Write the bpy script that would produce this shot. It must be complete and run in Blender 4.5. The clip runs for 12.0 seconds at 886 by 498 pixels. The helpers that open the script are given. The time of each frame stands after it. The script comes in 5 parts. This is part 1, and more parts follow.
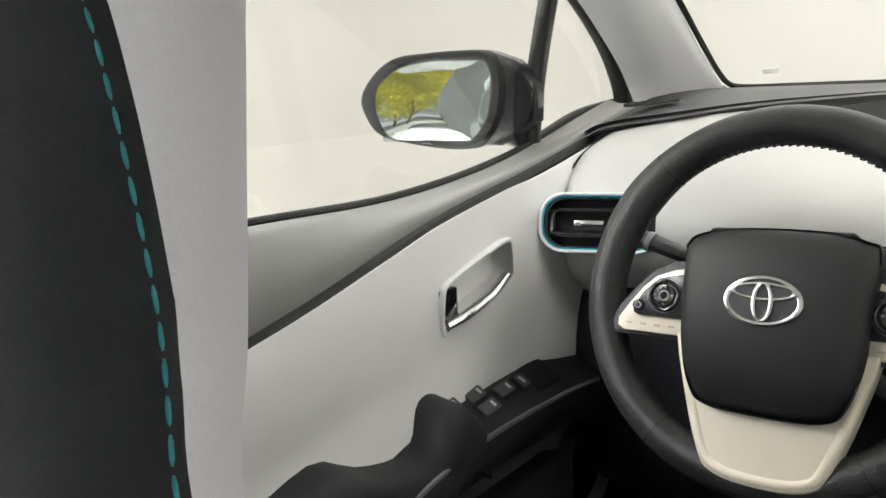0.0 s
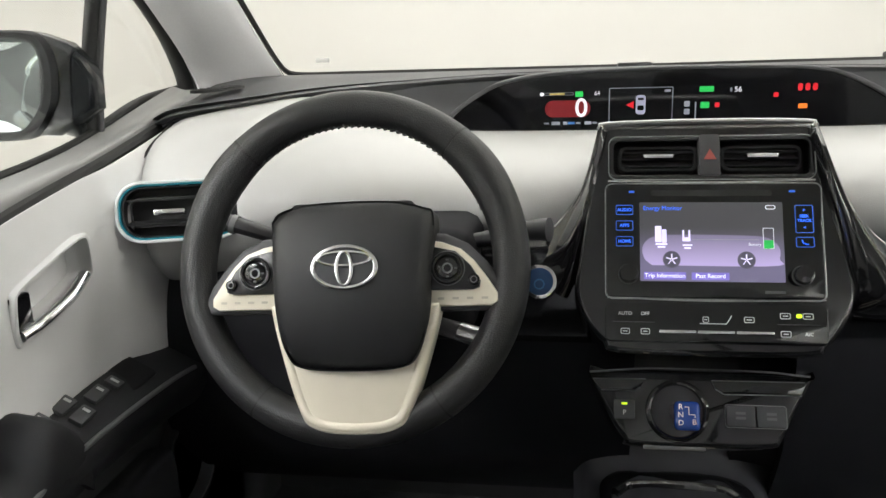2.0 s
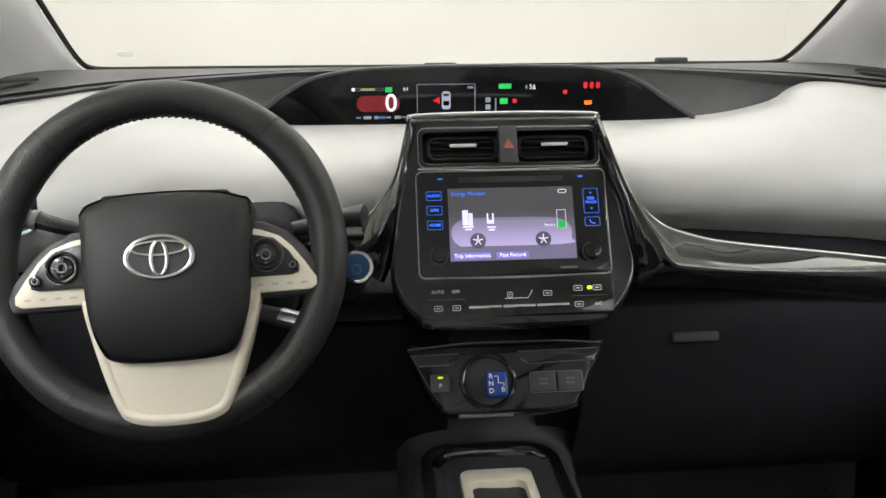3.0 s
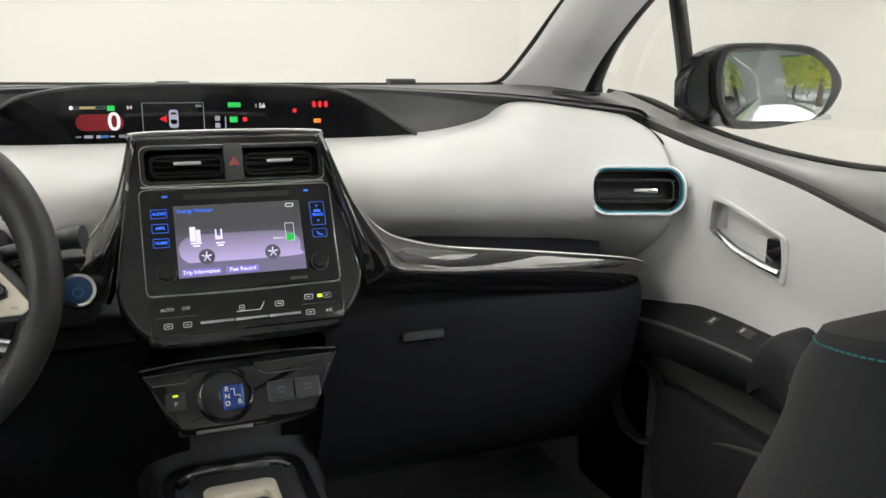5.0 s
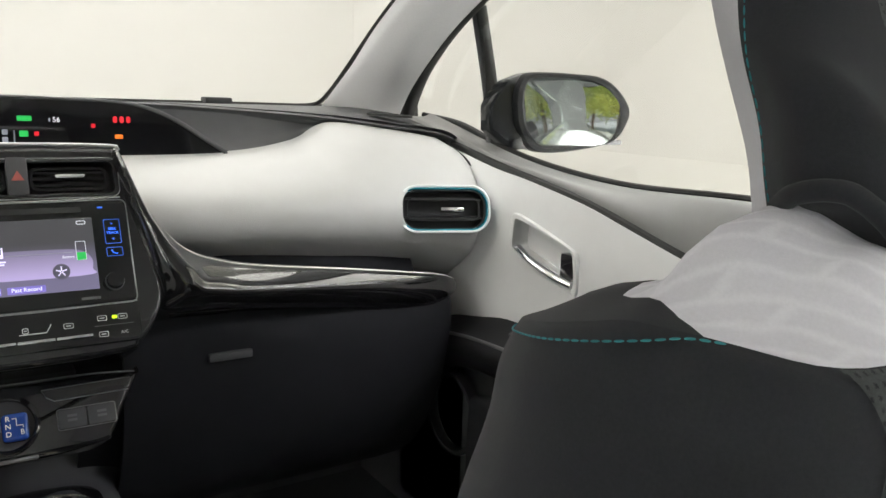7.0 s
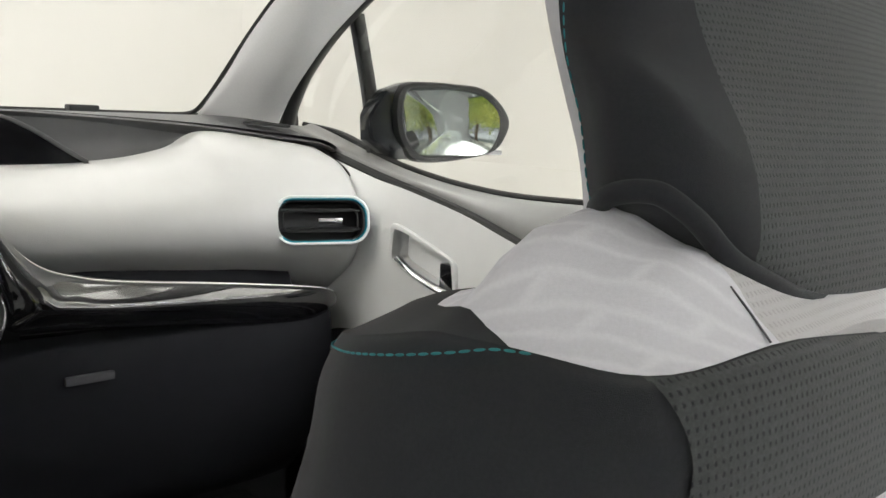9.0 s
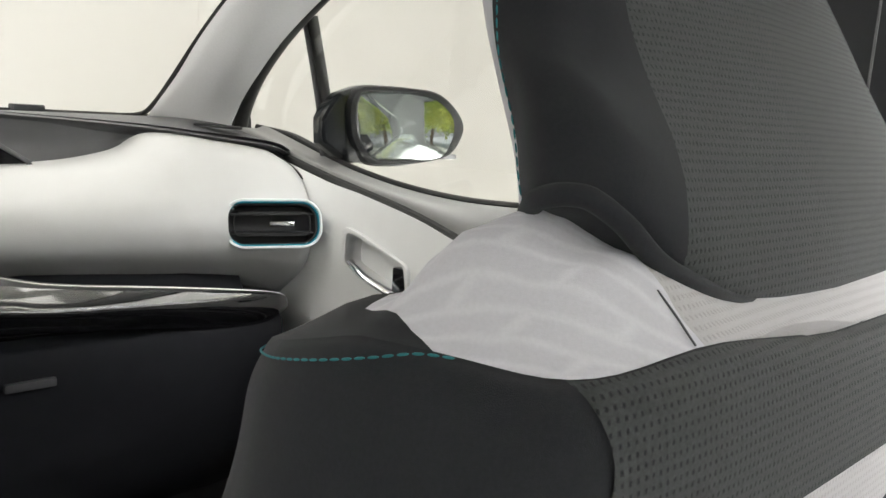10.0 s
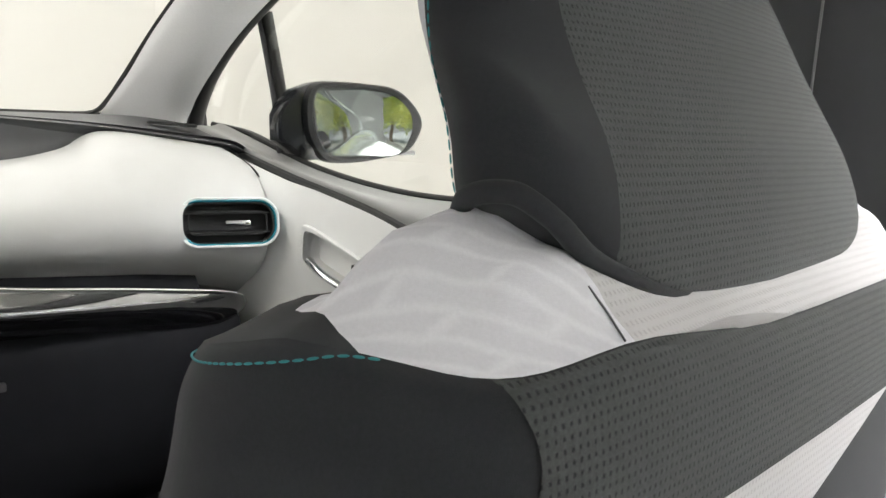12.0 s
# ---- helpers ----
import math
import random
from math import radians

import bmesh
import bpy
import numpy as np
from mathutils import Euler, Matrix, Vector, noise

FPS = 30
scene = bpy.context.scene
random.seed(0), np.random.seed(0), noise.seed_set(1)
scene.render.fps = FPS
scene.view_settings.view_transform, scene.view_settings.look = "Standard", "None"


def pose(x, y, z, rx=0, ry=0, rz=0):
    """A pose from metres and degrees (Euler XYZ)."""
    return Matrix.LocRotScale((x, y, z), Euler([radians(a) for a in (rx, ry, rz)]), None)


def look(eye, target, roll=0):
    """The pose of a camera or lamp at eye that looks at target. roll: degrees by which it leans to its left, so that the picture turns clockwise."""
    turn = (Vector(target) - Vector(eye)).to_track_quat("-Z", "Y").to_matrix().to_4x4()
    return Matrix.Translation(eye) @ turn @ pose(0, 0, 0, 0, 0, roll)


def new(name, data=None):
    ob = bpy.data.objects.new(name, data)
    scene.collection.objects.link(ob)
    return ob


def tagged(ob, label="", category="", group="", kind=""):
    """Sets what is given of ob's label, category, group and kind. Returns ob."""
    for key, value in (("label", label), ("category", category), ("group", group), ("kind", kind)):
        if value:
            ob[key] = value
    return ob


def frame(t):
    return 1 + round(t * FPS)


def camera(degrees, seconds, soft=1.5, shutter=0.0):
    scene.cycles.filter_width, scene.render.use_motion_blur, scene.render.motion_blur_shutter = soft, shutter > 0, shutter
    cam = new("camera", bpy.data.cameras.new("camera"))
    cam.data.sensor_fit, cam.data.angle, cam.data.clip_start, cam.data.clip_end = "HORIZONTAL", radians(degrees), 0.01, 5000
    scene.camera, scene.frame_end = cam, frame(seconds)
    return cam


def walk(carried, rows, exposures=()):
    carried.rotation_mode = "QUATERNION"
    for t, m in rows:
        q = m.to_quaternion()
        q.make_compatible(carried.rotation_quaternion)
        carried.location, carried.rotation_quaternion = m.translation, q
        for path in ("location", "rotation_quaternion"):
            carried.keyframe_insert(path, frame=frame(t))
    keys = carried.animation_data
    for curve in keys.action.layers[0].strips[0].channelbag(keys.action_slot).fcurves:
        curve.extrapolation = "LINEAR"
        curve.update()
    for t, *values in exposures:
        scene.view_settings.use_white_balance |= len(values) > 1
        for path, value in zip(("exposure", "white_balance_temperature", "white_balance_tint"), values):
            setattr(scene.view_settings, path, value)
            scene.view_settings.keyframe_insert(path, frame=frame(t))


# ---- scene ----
cam = camera(58.4, 12.0)

PATH = [
    (0, (-0.139, 0.354, 1.104), (-1.396, 1.853, 0.69), -3.0),
    (0.5, (-0.136, 0.347, 1.104), (-1.172, 1.999, 0.66), -4.2),
    (1, (-0.142, 0.341, 1.104), (-0.947, 2.114, 0.647), -3.6),
    (1.5, (-0.141, 0.336, 1.104), (-0.714, 2.192, 0.631), -2.8),
    (2, (-0.144, 0.322, 1.104), (-0.443, 2.238, 0.617), -1.8),
    (2.5, (-0.144, 0.304, 1.099), (-0.184, 2.242, 0.609), -1.1),
    (3, (-0.142, 0.284, 1.092), (0.016, 2.219, 0.609), -0.5),
    (3.5, (-0.148, 0.269, 1.086), (0.188, 2.185, 0.618), -0.1),
    (5.5, (-0.0961, 0.2187, 1.0936), (0.726, 1.992, 0.670), 0.8),
    (6, (-0.0910, 0.2071, 1.0928), (0.823, 1.938, 0.686), 1.4),
    (6.5, (-0.0852, 0.1992, 1.0893), (0.917, 1.887, 0.699), 1.7),
    (7, (-0.0777, 0.1955, 1.0872), (1.004, 1.838, 0.719), 2.0),
    (7.5, (-0.0644, 0.1946, 1.0860), (1.073, 1.800, 0.737), 2.0),
    (9.5, (-0.0397, 0.1919, 1.0832), (1.289, 1.650, 0.761), 2.7),
    (10, (-0.0349, 0.1894, 1.0831), (1.330, 1.618, 0.770), 3.0),
    (10.5, (-0.0320, 0.1872, 1.0824), (1.357, 1.593, 0.771), 3.2),
    (11, (-0.0312, 0.1861, 1.0814), (1.368, 1.579, 0.765), 3.3),
    (11.5, (-0.0281, 0.1858, 1.0823), (1.384, 1.566, 0.758), 3.0),
    (12, (-0.0254, 0.1841, 1.0841), (1.399, 1.551, 0.764), 2.5),
]
EXPOSURES = [(0, .19), (2.5, .17), (7.5, .14), (9.5, .15), (11, .20), (12, .29)]
from mathutils.bvhtree import BVHTree

walk(cam, [(t, look(eye, target, roll)) for t, eye, target, roll in PATH], EXPOSURES)

# ---- light ----
world = bpy.data.worlds.new("world")
scene.world = world
world.use_nodes = True
_wn = world.node_tree.nodes
_sky = _wn.new("ShaderNodeTexSky")
_sky.sky_type, _sky.sun_disc = "NISHITA", False
_sky.sun_elevation, _sky.sun_rotation = radians(57), radians(31)
world.node_tree.links.new(_sky.outputs[0], _wn["Background"].inputs[0])
_wn["Background"].inputs[1].default_value = 0.12

sun = new("sun", bpy.data.lights.new("sun", "SUN"))
sun.data.energy, sun.data.angle, sun.data.color = 5.0, radians(0.5), (1.0, 0.95, 0.86)
sun.matrix_world = look((3.0, 5.0, 9.0), (0, 0, 0))

# unseen lamps under booth ceiling: added wall washers and rear banks, inferred overhead panels
PANELS = [((-2.0, 4.7, 3.36), (-2.0, 6.5, 1.5), 2.6, 1.0, 19, (1, .955, .94)), ((2.0, 4.7, 3.36), (2.0, 6.5, 1.5), 2.6, 1.0, 19, (1, .955, .94)), ((-3.0, 0.6, 3.36), (-4.6, 0.6, 1.4), 4.4, 1.0, 29, (1, .94, .50)), ((3.0, 0.6, 3.36), (4.6, 0.6, 1.4), 4.4, 1.0, 29, (1, .94, .50)), ((-2.3, -1.8, 3.3), (-2.6, -4.0, 0), 1.6, 2.0, 1000, (.98, .985, .995)), ((2.3, -1.8, 3.3), (2.6, -4.0, 0), 1.6, 2.0, 1000, (.98, .985, .995)), ((0, 3.9, 3.4), (0, 3.4, 0), 4.6, 1.2, 58, (1, .97, .94)), ((-2.5, .9, 3.4), (-2.3, .9, 0), 3.4, 1.3, 44, (1, .97, .91)), ((2.5, .9, 3.4), (2.3, .9, 0), 3.4, 1.3, 44, (1, .97, .91))]
for _p, _q, _w, _h, _e, _c in PANELS:
    _l = new("unseen_booth_light", bpy.data.lights.new("unseen_booth_light", "AREA"))
    _l.data.shape, _l.data.size, _l.data.size_y = "RECTANGLE", _w, _h
    _l.data.energy, _l.data.color = _e, _c
    _l.matrix_world = look(_p, _q)


# ---- materials ----
def mat(name, color, rough=0.5, metal=0.0, var=0.08, scale=40.0, bump=0.0, bscale=400.0, coat=0.0, emit=0.0, spec=0.5, sheen=0.0):
    m = bpy.data.materials.new(name)
    m.use_nodes = True
    nt = m.node_tree
    b = nt.nodes["Principled BSDF"]
    b.inputs["Base Color"].default_value = (*color, 1)
    b.inputs["Roughness"].default_value = rough
    b.inputs["Metallic"].default_value = metal
    b.inputs["Coat Weight"].default_value = coat
    b.inputs["Coat Roughness"].default_value = 0.04
    b.inputs["Specular IOR Level"].default_value = spec
    b.inputs["Sheen Weight"].default_value = sheen
    if emit:
        b.inputs["Emission Color"].default_value = (*color, 1)
        b.inputs["Emission Strength"].default_value = emit
    if var or bump:
        tc = nt.nodes.new("ShaderNodeTexCoord")
    if var:
        n1 = nt.nodes.new("ShaderNodeTexNoise")
        n1.inputs["Scale"].default_value = scale
        n1.inputs["Detail"].default_value = 6
        nt.links.new(tc.outputs["Object"], n1.inputs["Vector"])
        mix = nt.nodes.new("ShaderNodeMixRGB")
        mix.inputs[1].default_value = (*[c * (1 - var) for c in color], 1)
        mix.inputs[2].default_value = (*[min(1, c * (1 + var)) for c in color], 1)
        nt.links.new(n1.outputs["Fac"], mix.inputs[0])
        nt.links.new(mix.outputs[0], b.inputs["Base Color"])
        mr = nt.nodes.new("ShaderNodeMapRange")
        mr.inputs["To Min"].default_value = max(0.02, rough - 0.06)
        mr.inputs["To Max"].default_value = min(1, rough + 0.06)
        n2 = nt.nodes.new("ShaderNodeTexNoise")
        n2.inputs["Scale"].default_value = 9.0
        n2.inputs["Detail"].default_value = 4
        nt.links.new(tc.outputs["Object"], n2.inputs["Vector"])
        nt.links.new(n2.outputs["Fac"], mr.inputs["Value"])
        nt.links.new(mr.outputs[0], b.inputs["Roughness"])
    if bump:
        n3 = nt.nodes.new("ShaderNodeTexNoise")
        n3.inputs["Scale"].default_value = bscale
        n3.inputs["Detail"].default_value = 3
        bp = nt.nodes.new("ShaderNodeBump")
        bp.inputs["Strength"].default_value = bump
        bp.inputs["Distance"].default_value = 0.001
        nt.links.new(tc.outputs["Object"], n3.inputs["Vector"])
        nt.links.new(n3.outputs["Fac"], bp.inputs["Height"])
        nt.links.new(bp.outputs[0], b.inputs["Normal"])
    return m


# One grey vinyl: light balance put into colour, dash darker, doors lighter.
PAD = mat("soft_grey_vinyl_darkened", (0.52, 0.52, 0.515), 0.5, var=0.03, bump=0.25, bscale=900)
DOORPAD = mat("grey_door_vinyl_lightened", (0.80, 0.80, 0.80), 0.5, var=0.03, bump=0.25, bscale=700)
PILLAR = mat("grey_pillar_cloth", (0.80, 0.80, 0.81), 0.9, var=0.06, scale=300, bump=0.4, bscale=1500)
DARK = mat("charcoal_plastic", (0.070, 0.070, 0.075), 0.55, var=0.1, bump=0.3, bscale=1100)
DARKER = mat("black_plastic", (0.042, 0.042, 0.047), 0.5, var=0.1, bump=0.2, bscale=900)
SILL = mat("grey_door_plastic", (0.27, 0.27, 0.265), 0.5, var=0.08, bump=0.3, bscale=1100)
PIANO = mat("piano_black", (0.013, 0.013, 0.015), 0.07, var=0.0, coat=0.6)
BLADE = mat("black_lacquered_trim", (0.008, 0.008, 0.009), 0.08, var=0.0, spec=0.5, coat=0.8)
CHROME = mat("chrome", (0.82, 0.82, 0.83), 0.12, 1.0, var=0.03)
SILVER = mat("satin_silver", (0.55, 0.55, 0.56), 0.32, 1.0, var=0.03)
TEAL = mat("teal_trim", (0.03, 0.30, 0.40), 0.25, 0.3, var=0.05)
THREAD = mat("teal_thread", (0.025, 0.20, 0.22), 0.8, var=0.2, scale=600)
LEATHER = mat("black_leather", (0.024, 0.024, 0.025), 0.42, var=0.25, scale=60, bump=0.4, bscale=700, spec=0.5)
CREAM = mat("cream_trim", (0.83, 0.765, 0.63), 0.3, var=0.04, coat=0.5)
CARPET = mat("charcoal_carpet", (0.13, 0.13, 0.138), 0.95, var=0.4, scale=500, bump=0.8, bscale=800)
BEZEL = mat("matt_black_bezel", (0.007, 0.007, 0.008), 0.5, var=0.1, spec=0.2)
RUBBER = mat("black_rubber", (0.012, 0.012, 0.012), 0.6, var=0.1)
SILVERP = mat("silver_green_paint", (0.52, 0.56, 0.54), 0.25, 0.3, var=0.03, coat=0.8)
PAINT = mat("gloss_black_paint", (0.010, 0.011, 0.013), 0.18, var=0.05, coat=0.25, spec=0.3)
WALLM = mat("white_booth_paint", (0.63, 0.62, 0.60), 0.7, var=0.03, scale=1.2)
FLOORW = mat("white_floor_paint", (0.82, 0.81, 0.79), 0.7, var=0.03, scale=1.5)
HEADL = mat("headliner_cloth", (0.66, 0.65, 0.62), 0.95, var=0.05, scale=300, bump=0.3)
HOLE = mat("vent_black", (0.013, 0.013, 0.014), 0.6, var=0.0)
SCREEN_G = mat("black_display_glass", (0.006, 0.006, 0.007), 0.08, var=0.0, coat=0.5)


def glow(name, color, strength):
    return mat(name, color, 0.5, var=0.0, emit=strength)


RED, REDD, GREEN, AMBER = glow("red_lamp", (0.7, 0.012, 0.025), 0.36), glow("dim_red", (0.16, 0.004, 0.008), 0.3), glow("green_lamp", (0.02, 0.5, 0.09), 0.42), glow("amber_lamp", (1, 0.22, 0.02), 0.34)
BLUE, WHITE, GREY, YELL = glow("blue_backlight", (0.03, 0.16, 1.0), 0.7), glow("white_readout", (0.80, 0.82, 0.9), 0.45), glow("grey_readout", (0.26, 0.27, 0.32), 0.3), glow("yellow_green_lamp", (0.6, 0.9, 0.02), 0.8)

GLASS = bpy.data.materials.new("clear_glass")
GLASS.use_nodes = True
_b = GLASS.node_tree.nodes["Principled BSDF"]
_b.inputs["Base Color"].default_value = (0.97, 0.99, 0.98, 1)
_b.inputs["Roughness"].default_value, _b.inputs["IOR"].default_value, _b.inputs["Transmission Weight"].default_value = 0.0, 1.05, 1.0
SIDEGLASS = GLASS.copy()
SIDEGLASS.name = "side_window_glass"
SIDEGLASS.node_tree.nodes["Principled BSDF"].inputs["IOR"].default_value = 1.33
MIRROR = mat("mirror_glass", (0.80, 0.86, 0.84), 0.01, 1.0, var=0.0)


def cloth(name, color, pat=None, sx=0.0027, sz=0.0034, amount=0.8, var=0.3):
    """A knitted cloth; with rows of short dashes in the colour pat where that is given."""
    m = mat(name, color, 0.95, var=var, scale=800, bump=0.25, bscale=3200, sheen=0.04)
    if pat:
        nt = m.node_tree
        b = nt.nodes["Principled BSDF"]
        uv = nt.nodes.new("ShaderNodeUVMap")
        nz = nt.nodes.new("ShaderNodeTexNoise")
        nz.inputs["Scale"].default_value = 300.0
        add = nt.nodes.new("ShaderNodeMixRGB")
        add.blend_type, add.inputs[0].default_value = "LINEAR_LIGHT", 0.0009
        sep = nt.nodes.new("ShaderNodeSeparateXYZ")
        nt.links.new(uv.outputs[0], add.inputs[1])
        nt.links.new(nz.outputs["Color"], add.inputs[2])
        nt.links.new(add.outputs[0], sep.inputs[0])
        waves = []
        for axis, pitch, low in ((0, sx, -0.1), (1, sz, -0.25)):
            k = nt.nodes.new("ShaderNodeMath")
            k.operation, k.inputs[1].default_value = "MULTIPLY", 2 * math.pi / pitch
            w = nt.nodes.new("ShaderNodeMath")
            w.operation = "SINE"
            r = nt.nodes.new("ShaderNodeMapRange")
            r.interpolation_type = "SMOOTHSTEP"
            r.inputs["From Min"].default_value, r.inputs["From Max"].default_value = low, low + 0.9
            nt.links.new(sep.outputs[axis], k.inputs[0])
            nt.links.new(k.outputs[0], w.inputs[0])
            nt.links.new(w.outputs[0], r.inputs["Value"])
            waves.append(r.outputs[0])
        both = nt.nodes.new("ShaderNodeMath")
        both.operation = "MULTIPLY"
        nt.links.new(waves[0], both.inputs[0])
        nt.links.new(waves[1], both.inputs[1])
        old = b.inputs["Base Color"].links[0].from_socket
        mx_ = nt.nodes.new("ShaderNodeMixRGB")
        mx_.inputs[2].default_value = (*pat, 1)
        mul = nt.nodes.new("ShaderNodeMath")
        mul.operation, mul.inputs[1].default_value = "MULTIPLY", amount
        nt.links.new(both.outputs[0], mul.inputs[0])
        nt.links.new(mul.outputs[0], mx_.inputs[0])
        nt.links.new(old, mx_.inputs[1])
        nt.links.new(mx_.outputs[0], b.inputs["Base Color"])
        bp = b.inputs["Normal"].links[0].from_node
        bp2 = nt.nodes.new("ShaderNodeBump")
        bp2.invert = True
        bp2.inputs["Strength"].default_value, bp2.inputs["Distance"].default_value = 0.5, 0.0006
        nt.links.new(both.outputs[0], bp2.inputs["Height"])
        nt.links.new(bp.outputs[0], bp2.inputs["Normal"])
        nt.links.new(bp2.outputs[0], b.inputs["Normal"])
    return m


# Plain cloth set darker than the ribbed; headrest side shade is in its colour.
SEATDARK = cloth("charcoal_seat_cloth", (0.0172, 0.0176, 0.0205))
SEATPAT = cloth("charcoal_ribbed_cloth", (0.053, 0.055, 0.055), (0.015, 0.017, 0.018), amount=1.0, var=0.45)
SEATPLAIN = cloth("plain_light_grey_cloth", (0.72, 0.71, 0.75), var=0.08)
SEATGREY = cloth("light_grey_seat_cloth", (0.78, 0.77, 0.81), var=0.08)
_n = SEATGREY.node_tree
_sp, _cb, _br, _mx, _tc = _n.nodes.new("ShaderNodeSeparateXYZ"), _n.nodes.new("ShaderNodeCombineXYZ"), _n.nodes.new("ShaderNodeTexBrick"), _n.nodes.new("ShaderNodeMixRGB"), _n.nodes.new("ShaderNodeTexCoord")
_br.inputs["Color1"].default_value, _br.inputs["Color2"].default_value, _br.inputs["Mortar"].default_value = (.92, .915, .925, 1), (.875, .87, .88, 1), (1, 1, 1, 1)
for _k, _v in (("Scale", 1.0), ("Mortar Size", .0030), ("Mortar Smooth", 1.0), ("Brick Width", .034), ("Row Height", .0107)):
    _br.inputs[_k].default_value = _v
_mx.blend_type, _mx.inputs[0].default_value = "MULTIPLY", 1.0
_old = _n.nodes["Principled BSDF"].inputs["Base Color"].links[0].from_socket
_sk = _n.nodes.new("ShaderNodeMath")
_sk.operation, _sk.inputs[1].default_value = "MULTIPLY_ADD", 0.90
_n.links.new(_tc.outputs["Object"], _sp.inputs[0])
_n.links.new(_sp.outputs[1], _cb.inputs[0])
_n.links.new(_sp.outputs[1], _sk.inputs[0])
_n.links.new(_sp.outputs[0], _sk.inputs[2])
_n.links.new(_sk.outputs[0], _cb.inputs[1])
_nz, _ad = _n.nodes.new("ShaderNodeTexNoise"), _n.nodes.new("ShaderNodeMixRGB")
_nz.inputs["Scale"].default_value = 120.0
_ad.blend_type, _ad.inputs[0].default_value = "LINEAR_LIGHT", 0.0018
_n.links.new(_tc.outputs["Object"], _nz.inputs["Vector"])
_n.links.new(_cb.outputs[0], _ad.inputs[1])
_n.links.new(_nz.outputs["Color"], _ad.inputs[2])
_n.links.new(_ad.outputs[0], _br.inputs["Vector"])
_n.links.new(_old, _mx.inputs[1])
_n.links.new(_br.outputs["Color"], _mx.inputs[2])
_n.links.new(_mx.outputs[0], _n.nodes["Principled BSDF"].inputs["Base Color"])
GREYPAT = cloth("light_grey_ribbed_cloth", (0.56, 0.54, 0.545), (0.43, 0.41, 0.415), var=0.08)


# ---- building helpers ----
def part(name, bm, material, parent=None, label="", smooth=True):
    me = bpy.data.meshes.new(name)
    bmesh.ops.recalc_face_normals(bm, faces=bm.faces)
    bm.to_mesh(me)
    bm.free()
    if smooth:
        for p in me.polygons:
            p.use_smooth = True
        me.set_sharp_from_angle(angle=radians(38))
    me.materials.append(material)
    ob = new(name, me)
    ob.parent = parent
    if label:
        ob["label"] = label
    return ob


def thing(name, label, category, group="", kind="", at=(0, 0, 0)):
    ob = new(name)
    ob.empty_display_size = 0.05
    return tagged(ob, label, category, group, kind)


def catmull(pts, n):
    """n + 1 points on a smooth curve through pts."""
    p = [Vector(q) for q in pts]
    p = [2 * p[0] - p[1]] + p + [2 * p[-1] - p[-2]]
    out, segs = [], len(p) - 3
    for i in range(n + 1):
        f = i / n * segs
        k = min(int(f), segs - 1)
        f -= k
        a, b, c, d = p[k:k + 4]
        out.append(0.5 * (2 * b + (c - a) * f + (2 * a - 5 * b + 4 * c - d) * f * f + (3 * b - a - 3 * c + d) * f ** 3))
    return out


def loft(sections, nu=24, nv=16, thick=0.0, flip_x=1, close=False):
    """A smooth surface through sections of equally many points; thick gives it a body."""
    rows = [catmull(s, nv) for s in sections]
    cols = [catmull([r[j] for r in rows], nu) for j in range(nv + 1)]
    bm = bmesh.new()
    uv = bm.loops.layers.uv.new("uv")
    v = [[bm.verts.new((p.x * flip_x, p.y, p.z)) for p in col] for col in cols]
    for j in range(nv):
        for i in range(nu):
            f = bm.faces.new((v[j][i], v[j][i + 1], v[j + 1][i + 1], v[j + 1][i]))
    if close:
        for k in (0, nu):
            bm.faces.new([v[j][k] for j in range(nv + 1)])
    if thick:
        bmesh.ops.recalc_face_normals(bm, faces=bm.faces)
        bmesh.ops.solidify(bm, geom=bm.faces[:], thickness=thick)
    return bm


def slab(outline, depth, m=None, bevel=0.0, seg=2):
    """A plate with that outline (x, y), from z = 0 down to -depth, its front edge rounded, laid by the pose m."""
    bm = bmesh.new()
    a = [bm.verts.new((x, y, 0)) for x, y in outline]
    top = bm.faces.new(a)
    r = bmesh.ops.extrude_face_region(bm, geom=[top])
    vs = [g for g in r["geom"] if isinstance(g, bmesh.types.BMVert)]
    bmesh.ops.translate(bm, verts=vs, vec=(0, 0, -depth))
    bmesh.ops.recalc_face_normals(bm, faces=bm.faces)
    if bevel:
        es = [e for e in bm.edges if all(abs(q.co.z) < 1e-7 for q in e.verts)]
        bmesh.ops.bevel(bm, geom=es, offset=bevel, segments=seg, affect="EDGES", profile=0.6)
    if m is not None:
        bmesh.ops.transform(bm, matrix=m, verts=bm.verts)
    return bm


def rrect(w, h, r, cx=0.0, cy=0.0, n=5):
    """The outline of a rounded rectangle."""
    r = min(r, w / 2 - 1e-5, h / 2 - 1e-5)
    out = []
    for qx, qy, a0 in ((1, 1, 0), (-1, 1, 90), (-1, -1, 180), (1, -1, 270)):
        for i in range(n + 1):
            a = radians(a0 + 90 * i / n)
            out.append((cx + qx * (w / 2 - r) + r * math.cos(a), cy + qy * (h / 2 - r) + r * math.sin(a)))
    return out


